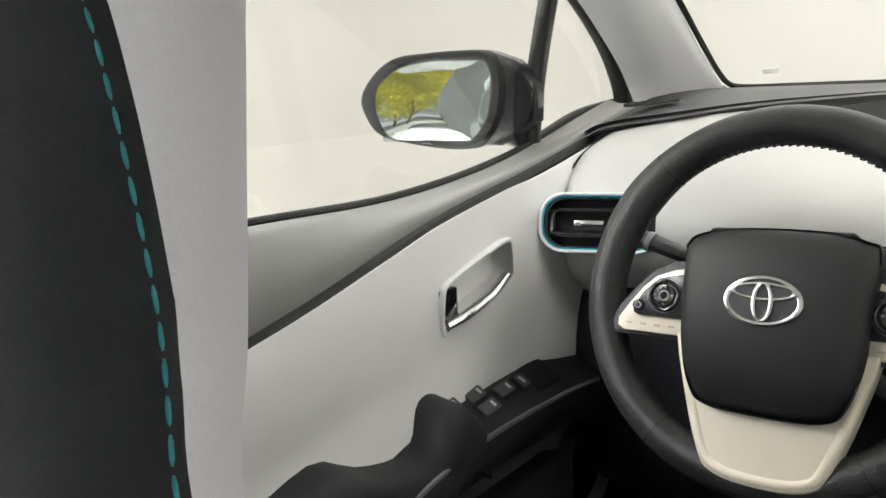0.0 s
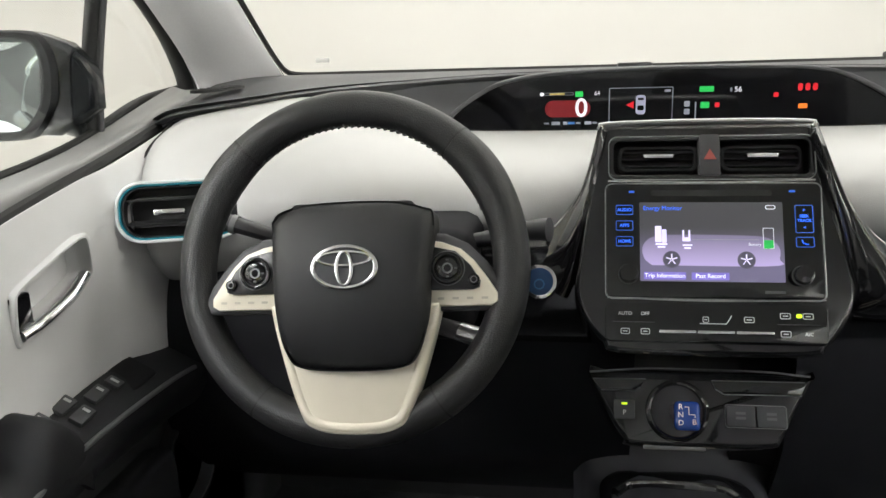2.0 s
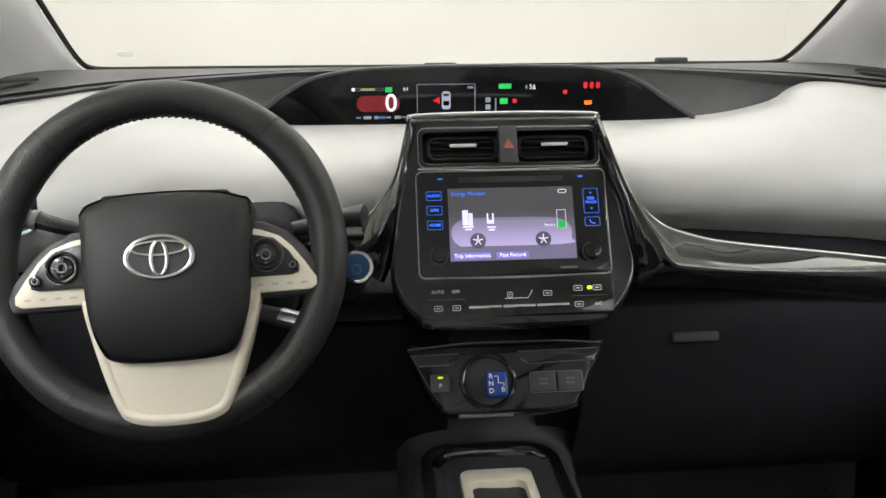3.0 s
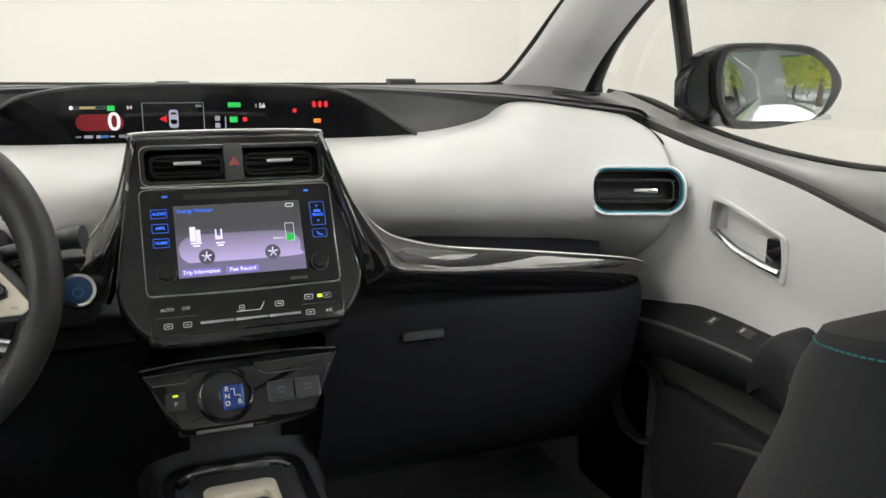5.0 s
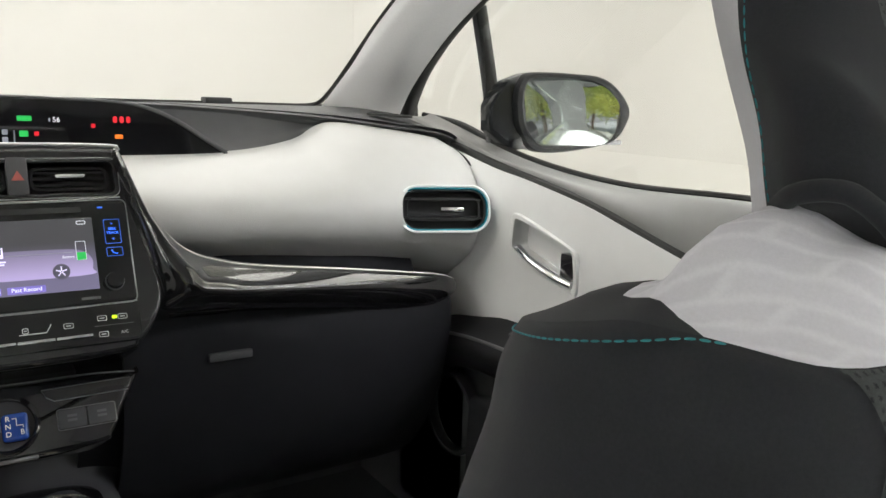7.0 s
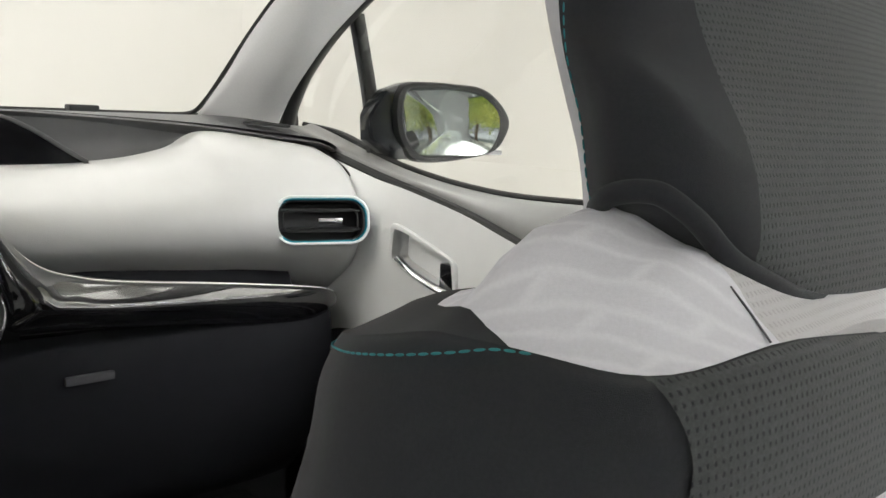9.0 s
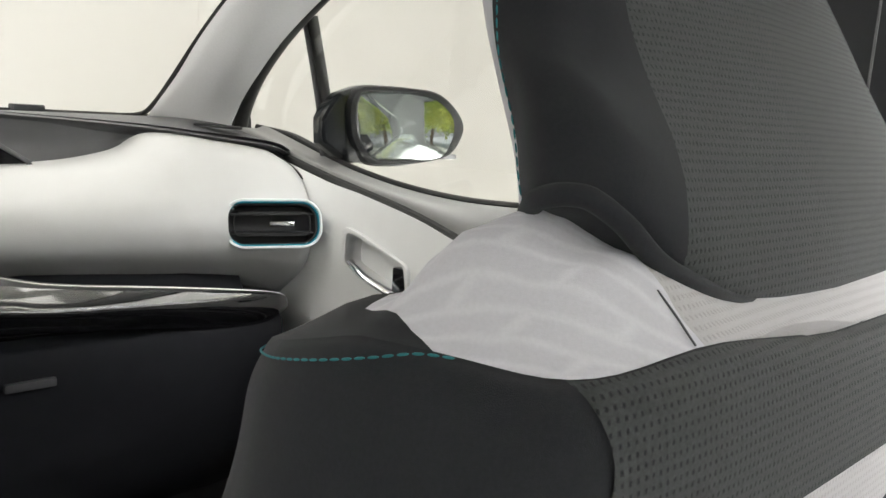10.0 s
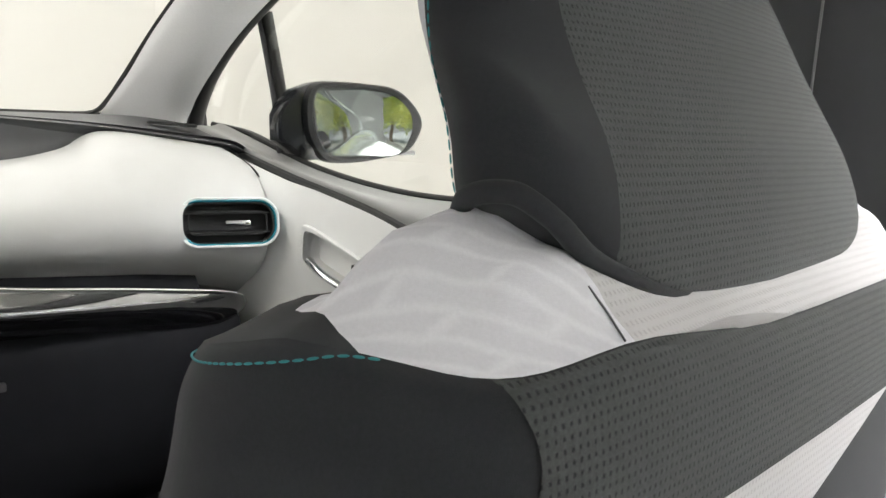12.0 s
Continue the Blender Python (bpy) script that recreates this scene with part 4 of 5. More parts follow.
def centre_stack():
    t = thing("centre_stack", "gloss black centre stack with touch screen", "centre console")
    q = lambda x, y, k=0.0: FACE @ pose(x, y, k)
    out = [(-.107, 0), (-.111, -.03), (-.121, -.08), (-.128, -.124), (-.135, -.167), (-.134, -.190), (-.124, -.214), (-.108, -.233), (-.085, -.244), (.085, -.244), (.110, -.233), (.127, -.214), (.138, -.190), (.140, -.167), (.132, -.124), (.121, -.08), (.111, -.03), (.107, 0)]
    out = [(p.x, p.y) for p in catmull([(x, y, 0) for x, y in out], 60)]
    body = part("stack_body", slab(out, .10, FACE, .006, 3), PIANO, t, "piano black stack body")
    cut(body, slab(rrect(.198, .038, .008, .003, -.038), .05, q(0, 0, .02)))
    # Silver bar drawn for the highlight on the gloss black top edge.
    part("top_edge_highlight", tube([tuple(FACE @ Vector(p)) for p in ((-.108, -.004, -.004), (-.103, .002, -.004), (0, .004, -.004), (.103, .002, -.004), (.108, -.004, -.004))], .0028, 8, 16), SILVER, t)
    # top vents and hazard key
    part("vent_frame", ring(rrect(.206, .045, .008, .003, -.038), rrect(.198, .037, .007, .003, -.038), .006, q(0, 0, .002), .0015), PIANO, t)
    # Thin silver ring drawn for the glint round the vents.
    part("vent_glint_line", ring(rrect(.2092, .0482, .0095, .003, -.038), rrect(.2076, .0466, .0088, .003, -.038), .003, q(0, 0, .0022), .0003), SILVER, t)
    part("vent_back", slab(rrect(.199, .038, .007, .003, -.038), .004, q(0, 0, -.024)), HOLE, t)
    for cx in (-.050, .055):
        v = part("air_vent", ring(rrect(.082, .028, .009, cx, -.038), rrect(.075, .021, .007, cx, -.038), .012, q(0, 0, -.002), .001), BEZEL, t, "black centre air vent")
        for k in (-1, 0, 1):
            part("slat", box((cx - .037, -.0011, -.016), (cx + .037, .0011, 0), .0006, q(0, -.038 + .0075 * k, -.003) @ pose(0, 0, 0, 10)), BEZEL, v)
        part("tab", box((cx - .0155, -.0021, -.004), (cx + .0155, .0021, .005), .0014, q(0, -.037, 0)), CHROME, v, "chrome tab")
    hz = part("hazard_key", box((-.0105, -.0225, -.01), (.0105, .0225, .006), .0025, q(.002, -.036)), DARKER, t, "dark grey hazard key")
    tri = [(0, .0065), (-.0065, -.005), (.0065, -.005)]
    part("hazard_mark", slab(tri, .0004, q(.002, -.0365, .0066)), DIMRED, hz)
    part("bright_edge", tube([tuple(FACE @ Vector(p)) for p in ((-.102, -.0625, .001), (0, -.0645, .001), (.106, -.0625, .001))], .0010, 6, 8), CHROME, t)
    # touch screen unit
    unit = part("screen_unit", slab(rrect(.214, .120, .006, .003, -.127), .004, q(0, 0, .0035), .0015), SCREEN_G, t, "gloss black touch screen unit")
    # Silver ring stands for the specular outline of the gloss black unit.
    part("unit_glint_line", ring(rrect(.2168, .1228, .0075, .003, -.127), rrect(.2152, .1212, .0068, .003, -.127), .003, q(0, 0, .0026), .0003), SILVER, unit)
    part("disc_slot", slab(rrect(.120, .0065, .002, .002, -.077), .002, q(0, 0, .0040)), HOLE, unit)
    Z = .0042
    part("screen_picture", slab(rrect(.142, .083, .001, .001, -.1285), .0004, q(0, 0, Z)), SCR_BG, unit, "lit energy monitor picture")
    car = [(p.x, p.y) for p in catmull([(x, y, 0) for x, y in ((-.058, -.1535), (-.066, -.146), (-.067, -.133), (-.056, -.1235), (-.03, -.1215), (.03, -.1220), (.056, -.1245), (.067, -.134), (.067, -.146), (.060, -.1535), (-.058, -.1535))], 44)[:-1]]
    part("screen_car", slab(car, .0003, q(0, 0, Z + .0006)), SCR_CAR, unit)
    for x in (-.0385, .035):
        part("screen_wheel", disc(.0088, .0003, q(x, -.1475, Z + .0011)), SCR_DK, unit)
        for k in range(5):
            a = math.pi * (.5 + .4 * k)
            part("screen_spoke", tube([tuple(q(x, -.1475, Z + .0014) @ Vector((r * math.cos(a), r * math.sin(a), 0))) for r in (.0006, .0058)], .0007, 4), SCR_ICON, unit)
    for x, y, w, h in ((-.0515, -.121, .0065, .017), (-.0455, -.123, .0045, .014), (-.0265, -.121, .0018, .009), (-.0205, -.121, .0018, .009), (-.0235, -.1265, .008, .004), (-.0485, -.1315, .012, .002), (-.0225, -.1325, .010, .0018), (-.0225, -.1355, .007, .0018), (-.0485, -.1345, .008, .0018)):
        part("screen_block", slab(rrect(w, h, .0008), .0003, q(x, y, Z + .0012)), SCR_ICON, unit)
    part("screen_line", slab(rrect(.066, .0007, .0002, .015, -.1265), .0003, q(0, 0, Z + .0012)), GREY, unit)
    part("screen_battery", ring(rrect(.0105, .0215, .001, .057, -.125), rrect(.0095, .0205, .001, .057, -.125), .0003, q(0, 0, Z + .0012)), WHITE, unit)
    part("screen_battery_level", slab(rrect(.0095, .009, .0008, .057, -.1315), .0003, q(0, 0, Z + .0012)), GREEN, unit)
    words("Battery", .0042, q(.0435, -.1315, Z + .0012), WHITE, unit, "screen_words")
    words("Energy Monitor", .0062, q(-.0665, -.0935, Z + .0006), BLUE, unit, "screen_words", align="LEFT")
    part("screen_back_key", ring(rrect(.010, .0045, .002, .060, -.0925), rrect(.0085, .003, .0015, .060, -.0925), .0003, q(0, 0, Z + .0006)), WHITE, unit)
    for x, w, tx in ((-.0455, .042, "Trip Information"), (-.0005, .037, "Past Record")):
        part("screen_key", slab(rrect(w, .0078, .0008, x, -.1645), .0003, q(0, 0, Z + .0006)), SCR_BTN, unit)
        words(tx, .0060, q(x, -.1645, Z + .0012), SCRW, unit, "screen_words")
    for x, ys in ((-.0855, (-.095, -.1117, -.1285)), (.0925, (-.0955, -.1125, -.1285))):
        for y in ys:
            hh = .0105 if x < 0 or y < -.12 else .029
            if x > 0 and y > -.1:
                continue
            y = y if hh < .02 else -.1045
            k = part("side_key", ring(rrect(.0175, hh, .0015, x, y), rrect(.0163, hh - .0012, .001, x, y), .0003, q(0, 0, Z)), BLUED, unit, "blue backlit key")
            for dy in ((0,) if hh < .02 else (.009, .001, -.009)):
                if x < 0:
                    words(("AUDIO", "APPS", "HOME")[ys.index(y)], .0046, q(x, y, Z + .0002), BLUE, k, "key_words", bold=.0001)
                elif hh < .02:
                    part("key_legend", tube([tuple(FACE @ Vector((x + a, y + b, Z))) for a, b in ((-.003, .0022), (-.002, -.0008), (.001, -.0022), (.0032, -.0022))], .0007, 5), BLUE, k)
                else:
                    words({.009: ">", .001: "SEEK", -.009: "<"}[dy], .0042, q(x, y + dy + (.0018 if dy == .001 else 0), Z + .0002), BLUE, k, "key_words", bold=.0001)
                    if dy == .001:
                        words("TRACK", .0042, q(x, y + dy - .0028, Z + .0002), BLUE, k, "key_words", bold=.0001)
    for x in (-.078, .082):
        part("corner_mark", slab(rrect(.006, .0022, .0004, x, -.0755), .0003, q(0, 0, Z)), BLUED, unit)
    for x in (-.082, .0885):
        kn = part("knob", disc(.0092, .014, q(x, -.163, .014), .002), PIANO, unit, "round gloss black knob")
        part("knob_ring", disc(.0104, .006, q(x, -.163, .006), .001), DARKER, kn)
    part("maker_mark", slab(rrect(.020, .003, .0004, .062, -.180), .0003, q(0, 0, Z)), LEGENDD, unit)
    part("lower_line", tube([tuple(FACE @ Vector(p)) for p in ((-.103, -.187, .002), (0, -.1895, .002), (.110, -.187, .002))], .0008, 6, 8), SILVER, t)
    # climate keys
    cl = part("climate_panel", slab(rrect(.216, .040, .006, .003, -.2125), .003, q(0, 0, .0025), .001), SCREEN_G, t, "gloss black climate panel")
    C = .0030
    for x in (-.034, .0035, .041):
        part("rocker_bar", box((x - .0182, -.0018, -.002), (x + .0182, .0018, .005), .0010, q(0, -.2215, .001)), CHROME, cl, "satin silver rocker bar")
    for x, y, tx in ((-.0855, -.2035, "AUTO"), (-.0655, -.2035, "OFF"), (.0925, -.2215, "A/C")):
        words(tx, .0050, q(x, y, C), LEGEND, cl, "key_words")
    for x, y, w in ((-.0855, -.2215, .009), (-.0655, -.2215, .009), (.0705, -.2035, .010), (.092, -.2035, .010), (.0705, -.2215, .010), (-.006, -.2085, .006), (.036, -.208, .010)):
        part("key_mark", ring(rrect(w, .006, .0015, x, y), rrect(w - .0012, .0048, .0012, x, y), .0003, q(0, 0, C)), LEGEND, cl)
        part("key_mark", slab(rrect(w * .5, .0010, .0003, x, y), .0003, q(0, 0, C)), LEGEND, cl)
    part("fan_mark", tube([tuple(FACE @ Vector(p)) for p in ((-.012, -.2125, C), (.014, -.2125, C), (.018, -.2065, C), (.019, -.204, C))], .0005, 5), LEGEND, cl)
    part("eco_lamp", slab(rrect(.0055, .0040, .0015, .0835, -.2033), .0003, q(0, 0, C)), YELL, cl)
    for y0, y1, xs in ((-.212, -.212, (-.098, -.056)), (-.212, -.212, (.062, .103))):
        part("key_gap", tube([tuple(FACE @ Vector((x, y0, C))) for x in xs], .0004, 5), LEGENDD, cl)
    return t


DIMRED = mat("dull_red_mark", (.36, .075, .06), .6, var=0.0)
LEGENDD = mat("dim_legend", (.10, .10, .105), .5, var=0.0)
centre_stack()


def shift_panel():
    t = thing("shift_panel", "gloss black gear selector panel with blue knob", "gear selector")
    q = lambda x, y, k=0.0: LOWF @ pose(x, y, k)
    out = [(-.120, .008), (-.116, -.006), (-.100, -.045), (-.086, -.070), (-.066, -.081), (.058, -.080), (.078, -.066), (.090, -.040), (.108, -.004), (.110, .006), (.095, .010), (-.10, .010)]
    out = [(p.x, p.y * .87 - .002) for p in catmull([(x, y, 0) for x, y in out + out[:1]], 72)[:-1]]
    part("panel_body", slab(out, .05, LOWF, .005, 3), PIANO, t, "piano black panel")
    part("upper_edge", tube([tuple(LOWF @ Vector(p)) for p in ((-.119, .003, .001), (-.06, .008, .001), (0, .0085, .001), (.06, .008, .001), (.108, .004, .001))], .0010, 6, 24), SILVERD, t)
    for pts in (((-.116, -.004), (-.060, -.003), (-.066, -.012), (-.072, -.016), (-.107, -.016)), ((.008, -.003), (.102, -.002), (.098, -.016), (.02, -.017), (.012, -.012))):
        n = len(pts)
        cx, cy = sum(p[0] for p in pts) / n, sum(p[1] for p in pts) / n
        part("inlay", slab(pts, .002, q(0, 0, .0015), .0008), SCREEN_G, t)
        part("inlay_edge", tube([tuple(LOWF @ Vector((x, y, .0016))) for x, y in (pts[-1], pts[-2] if n < 5 else pts[-1], pts[0], pts[1])], .0006, 5), SILVERD, t)
        part("inlay_edge", tube([tuple(LOWF @ Vector((x, y, .0016))) for x, y in pts[2:]], .0006, 5), SILVER, t)
    kb = q(-.0285, -.036)
    circ = lambda r, n=40: [(r * math.cos(a / n * 6.2832), r * math.sin(a / n * 6.2832)) for a in range(n)]
    part("gate_ring", ring(circ(.0325), circ(.0265), .012, kb @ pose(0, 0, .008), .003), PIANO, t, "gloss black selector ring")
    part("gate_bowl", slab(circ(.0268), .002, kb @ pose(0, 0, .001)), DARKER, t)
    stem = part("selector_stem", tube([tuple(kb @ Vector(p)) for p in ((.002, .0, 0), (.004, -.002, .024))], .010, 12, 4), DARKER, t)
    k = part("selector_knob", box((-.0130, -.0150, 0), (.0130, .0150, .016), .006, kb @ pose(.006, -.007, .020), 4), BLUEK, t, "glossy translucent blue selector knob")
    top = kb @ pose(.006, -.007, .0364)
    for tx, x, y in (("R", -.007, .0085), ("N", -.007, .0005), ("D", -.007, -.0075), ("B", .006, -.0065)):
        words(tx, .0075, top @ pose(x, y, 0), WHITEM, k, "gear_letter")
    part("gate_line", tube([tuple(top @ Vector(p)) for p in ((-.003, .0085, 0), (.001, .0085, 0), (.001, .001, 0), (.007, .001, 0), (.007, -.002, 0))], .0005, 5), WHITEM, k)
    pk = part("park_key", box((-.011, -.010, 0), (.011, .010, .003), .0015, q(-.083, -.036, .0005)), DARKER, t, "black park key with lamp")
    words("P", .007, q(-.083, -.0395, .0037), LEGEND, pk, "key_words")
    part("key_lamp", slab(rrect(.006, .0022, .0005), .0004, q(-.083, -.030, .0038)), YELL, pk)
    part("key_plate", ring(rrect(.062, .024, .003), rrect(.0605, .0225, .0025), .002, q(.0515, -.039, .0012)), SILVERD, t)
    for x in (.036, .067):
        kk = part("mode_key", box((-.0145, -.0105, 0), (.0145, .0105, .002), .001, q(x, -.039, .0004)), DARKER, t)
        for dy in (.003, -.002):
            part("key_mark", slab(rrect(.010, .0028, .0004), .0003, q(x, -.039 + dy, .0025)), LEGENDD, kk)
    part("coin_lip", box((-.031, -.0017, 0), (.031, .0017, .010), .001, q(-.033, -.0745, .0)), SILVERD, t)
    return t


BLUEK = mat("glossy_blue", (.008, .045, .26), .12, var=.1, coat=.8)
WHITEM = mat("white_marking", (.8, .82, .85), .5, var=0.0)
shift_panel()


def console():
    t = thing("floor_console", "charcoal floor console with gloss black tray", "centre console")
    secs = [[(-w, y, .30), (-w - .01, y, z - .06), (-w + .012, y, z), (0, y, z + .004), (w - .012, y, z), (w + .01, y, z - .06), (w, y, .30)] for y, z, w in ((.55, .57, .082), (.9, .57, .082), (1.18, .572, .085), (1.25, .585, .092), (1.275, .66, .102), (1.29, .78, .112))]
    part("console_body", loft(secs, 30, 30, .01), DARKER, t, "charcoal plastic sides")
    m = pose(-.010, 1.015, .590)
    part("tray_frame", ring(rrect(.182, .46, .055, n=8), rrect(.146, .40, .035, n=8), .03, m, .010), PIANO, t, "gloss black tray frame")
    part("tray_floor", slab(rrect(.160, .41, .035, n=8), .004, m @ pose(0, 0, -.008)), DARKER, t)
    part("tray_lip", tube([tuple(m @ Vector(p)) for p in ((-.070, .172, -.004), (-.05, .186, -.002), (0, .19, -.002), (.05, .186, -.002), (.070, .172, -.004))], .006, 8, 14), PIANO, t)
    part("tray_insert", ring(rrect(.088, .34, .014, 0, -.03, n=6), rrect(.064, .30, .010, 0, -.038, n=6), .012, m @ pose(0, 0, .006), .003), CREAM, t, "cream tray insert")
    return t


console()


# ---- steering wheel and column ----
HUBM = mat("black_airbag_vinyl", (0.016, 0.016, 0.018), 0.5, var=0.08, bump=0.3, bscale=1300)
PODM = mat("black_key_pod", (0.016, 0.016, 0.018), 0.3, var=0.05)
BADGE = mat("polished_badge", (0.80, 0.80, 0.81), 0.16, 1.0, var=0.04)
WHEEL = pose(-.354, 1.065, .897) @ pose(0, 0, 0, 70) @ pose(0, 0, 0, 0, 0, 2.2)


def column():
    t = thing("steering_column", "black steering column with stalks behind the wheel", "steering column")
    part("shroud", box((-.445, 1.10, .80), (-.235, 1.32, .922), .032, None, 4), LIDB, t)
    part("shaft", tube([tuple(WHEEL @ Vector(p)) for p in ((0, 0, .0), (0, 0, -.10))], .04, 14), DARKER, t)
    st = part("indicator_stalk", tube([(-.43, 1.155, .898), (-.47, 1.15, .909), (-.515, 1.145, .924), (-.535, 1.14, .930)], .012, 12, 12, lambda f: .8 + .35 * f, .75), DARKER, t, "black indicator stalk")
    part("stalk_band", tube([(-.505, 1.146, .9205), (-.511, 1.1455, .9225)], .0135, 12, 0, None, .8), SILVERD, st)
    part("wiper_stalk", tube([(-.25, 1.155, .90), (-.21, 1.15, .908), (-.175, 1.145, .916), (-.158, 1.14, .918)], .012, 12, 12, lambda f: .7 + .5 * f, .9), DARKER, t, "black wiper stalk")
    cr = part("cruise_stalk", tube([tuple(WHEEL @ Vector(p)) for p in ((.04, -.045, -.02), (.09, -.062, -.018), (.130, -.074, -.012))], .011, 12, 8, lambda f: .8 + .3 * f, .8), DARK, t, "short cruise control stalk")
    part("stalk_cap", tube([tuple(WHEEL @ Vector(p)) for p in ((.108, -.0655, -.010), (.132, -.073, -.007))], .0122, 12, 3, None, .6), SILVER, cr)
    return t


column()


def steering_wheel():
    t = thing("steering_wheel", "black leather steering wheel with cream trim", "steering wheel")
    R, N, K = .1612, 120, 18

    def rim(a0, a1, n, r1, r2, dz=0.0):
        bm, rows = bmesh.new(), []
        for i in range(n + 1):
            a = a0 + (a1 - a0) * i / n
            grip = 1 + .10 * math.exp(-((math.degrees(a) % 360 - 35) / 14) ** 2) + .10 * math.exp(-((math.degrees(a) % 360 - 145) / 14) ** 2)
            rows.append([bm.verts.new(WHEEL @ Vector(((R + r1 * grip * math.cos(b)) * math.cos(a), (R + r1 * grip * math.cos(b)) * math.sin(a), r2 * math.sin(b) + dz))) for b in [2 * math.pi * k / K for k in range(K)]])
        for x, y in zip(rows, rows[1:]):
            for k in range(K):
                bm.faces.new((x[k], x[(k + 1) % K], y[(k + 1) % K], y[k]))
        bm.faces.new(rows[0])
        bm.faces.new(rows[-1])
        return bm
    rm = part("rim", rim(radians(-90), radians(270), N, .0183, .0200), LEATHER, t, "black leather wrapped rim")
    for a in (48, 132, 236, 304):
        part("rim_seam", rim(radians(a - .35), radians(a + .35), 2, .0186, .0203), RUBBER, rm)
    # stitches along the inside of the rim
    bm = bmesh.new()
    for i in range(130):
        a = 2 * math.pi * i / 130
        if 20 < math.degrees(a) < 160:
            c, d = Vector((math.cos(a), math.sin(a), 0)), Vector((-math.sin(a), math.cos(a), 0))
            b = c * (R - .0188)
            pts = [b - d * .0025 + Vector((0, 0, .004)), b + d * .0025 + Vector((0, 0, -.002))]
            g = tube([tuple(WHEEL @ p) for p in pts], .0011, 5)
            me = bpy.data.meshes.new("tmp")
            g.to_mesh(me)
            g.free()
            bm.from_mesh(me)
            bpy.data.meshes.remove(me)
    part("rim_stitching", bm, LEATHER, rm)
    HX, HY = .009, -.008
    hub = [(-.080, .050), (-.070, .060), (-.035, .067), (.035, .067), (.070, .060), (.081, .050), (.077, -.005), (.074, -.045), (.064, -.078), (.048, -.092), (0, -.095), (-.048, -.092), (-.064, -.078), (-.074, -.045), (-.077, -.005)]
    hub = [(p.x, p.y) for p in catmull([(x, y, 0) for x, y in hub + hub[:1]], 75)[:-1]]
    bm, rows = bmesh.new(), []
    for sc, z in ((1.0, -.005), (1.0, .032), (.985, .043), (.95, .050), (.86, .0535), (.7, .0545), (.5, .055), (.3, .055), (.1, .055)):
        row = [(x * sc, (y + .012) * sc - .012) for x, y in hub]
        rows.append([bm.verts.new(WHEEL @ Vector((x + HX, y + HY, z - (2.4 * (y + .006) ** 2 + .9 * x * x if z > .04 else 0)))) for x, y in row])
    for a, b in zip(rows, rows[1:]):
        for i in range(len(hub)):
            bm.faces.new((a[i], a[(i + 1) % len(hub)], b[(i + 1) % len(hub)], b[i]))
    bm.faces.new(rows[-1])
    h = part("hub_cover", bm, HUBM, t, "charcoal airbag cover")
    part("hub_top", box((-.062, .052, .0), (.062, .068, .032), .008, WHEEL @ pose(HX, HY, 0), 3), HUBM, t)
    # plain oval badge
    el = lambda a, b, cx=0, cy=0, n=40: [(cx + a * math.cos(i / n * 6.2832), cy + b * math.sin(i / n * 6.2832)) for i in range(n)]
    B = WHEEL @ pose(.009, -.006, .0575)
    part("badge", ring(el(.0328, .0218), el(.0274, .0172), .006, B, .0022), BADGE, h, "plain oval chrome badge")
    part("badge_back", slab(el(.0290, .0183), .002, B @ pose(0, 0, -.0012)), DARKER, h)
    part("badge_bar", ring(el(.0270, .0082, 0, .008), el(.0230, .0048, 0, .008), .004, B @ pose(0, 0, .0005), .0014), BADGE, h)
    part("badge_bar", ring(el(.0092, .0172, 0, -.001), el(.0052, .0142, 0, -.001), .004, B @ pose(0, 0, .0008), .0014), BADGE, h)
    # cream lower spoke
    U = [(-.085, -.036), (-.080, -.060), (-.067, -.105), (-.0535, -.142), (-.043, -.154), (-.02, -.160), (.02, -.160), (.043, -.154), (.0535, -.142), (.067, -.105), (.080, -.060), (.085, -.036)]
    U = [(p.x, p.y) for p in catmull([(x, y, 0) for x, y in U], 44)] + [(.068, -.036), (.066, -.06), (.055, -.085), (0, -.088), (-.055, -.085), (-.066, -.06), (-.068, -.036)]
    lo = part("lower_spoke", slab(U, .024, WHEEL @ pose(.009, -.003, .022), .005, 3), CREAM, t, "cream glossy lower spoke")
    ridge = [(x * .93, y * .955) for x, y in U[4:41:3]]
    part("spoke_ridge", tube([tuple(WHEEL @ pose(.009, -.003, .0180) @ Vector((x, y, 0))) for x, y in ridge], .0058, 14, 60), CREAM, lo)
    # side spokes with keys
    SW = WHEEL @ pose(.006, -.001, 0)
    for s in (-1, 1):
        P = [(s * x, y) for x, y in ((.072, .023), (.090, .020), (.108, .013), (.120, .002), (.132, -.014), (.1425, -.030), (.1425, -.038), (.136, -.042), (.072, -.042))]
        sp = part("side_spoke", slab(P, .020, SW @ pose(0, 0, .020), .003, 2), CREAM, t, "cream side spoke trim")
        Q = [(s * x, y) for x, y in ((.068, .0165), (.083, .0150), (.103, .0105), (.117, -.003), (.1265, -.018), (.1255, -.0245), (.119, -.0265), (.068, -.0265))]
        part("key_pod", slab(Q, .010, SW @ pose(0, 0, .0245), .002, 2), PODM, sp, "black key pod")
        part("spoke_arm", slab([(s * x, y) for x, y in ((.068, .031), (.092, .029), (.114, .019), (.130, .003), (.146, -.018), (.154, -.036), (.148, -.046), (.068, -.046))], .024, SW @ pose(0, 0, .014), .005, 3), DARK, sp, "charcoal spoke arm")
        ox, oy = s * .0955, -.006
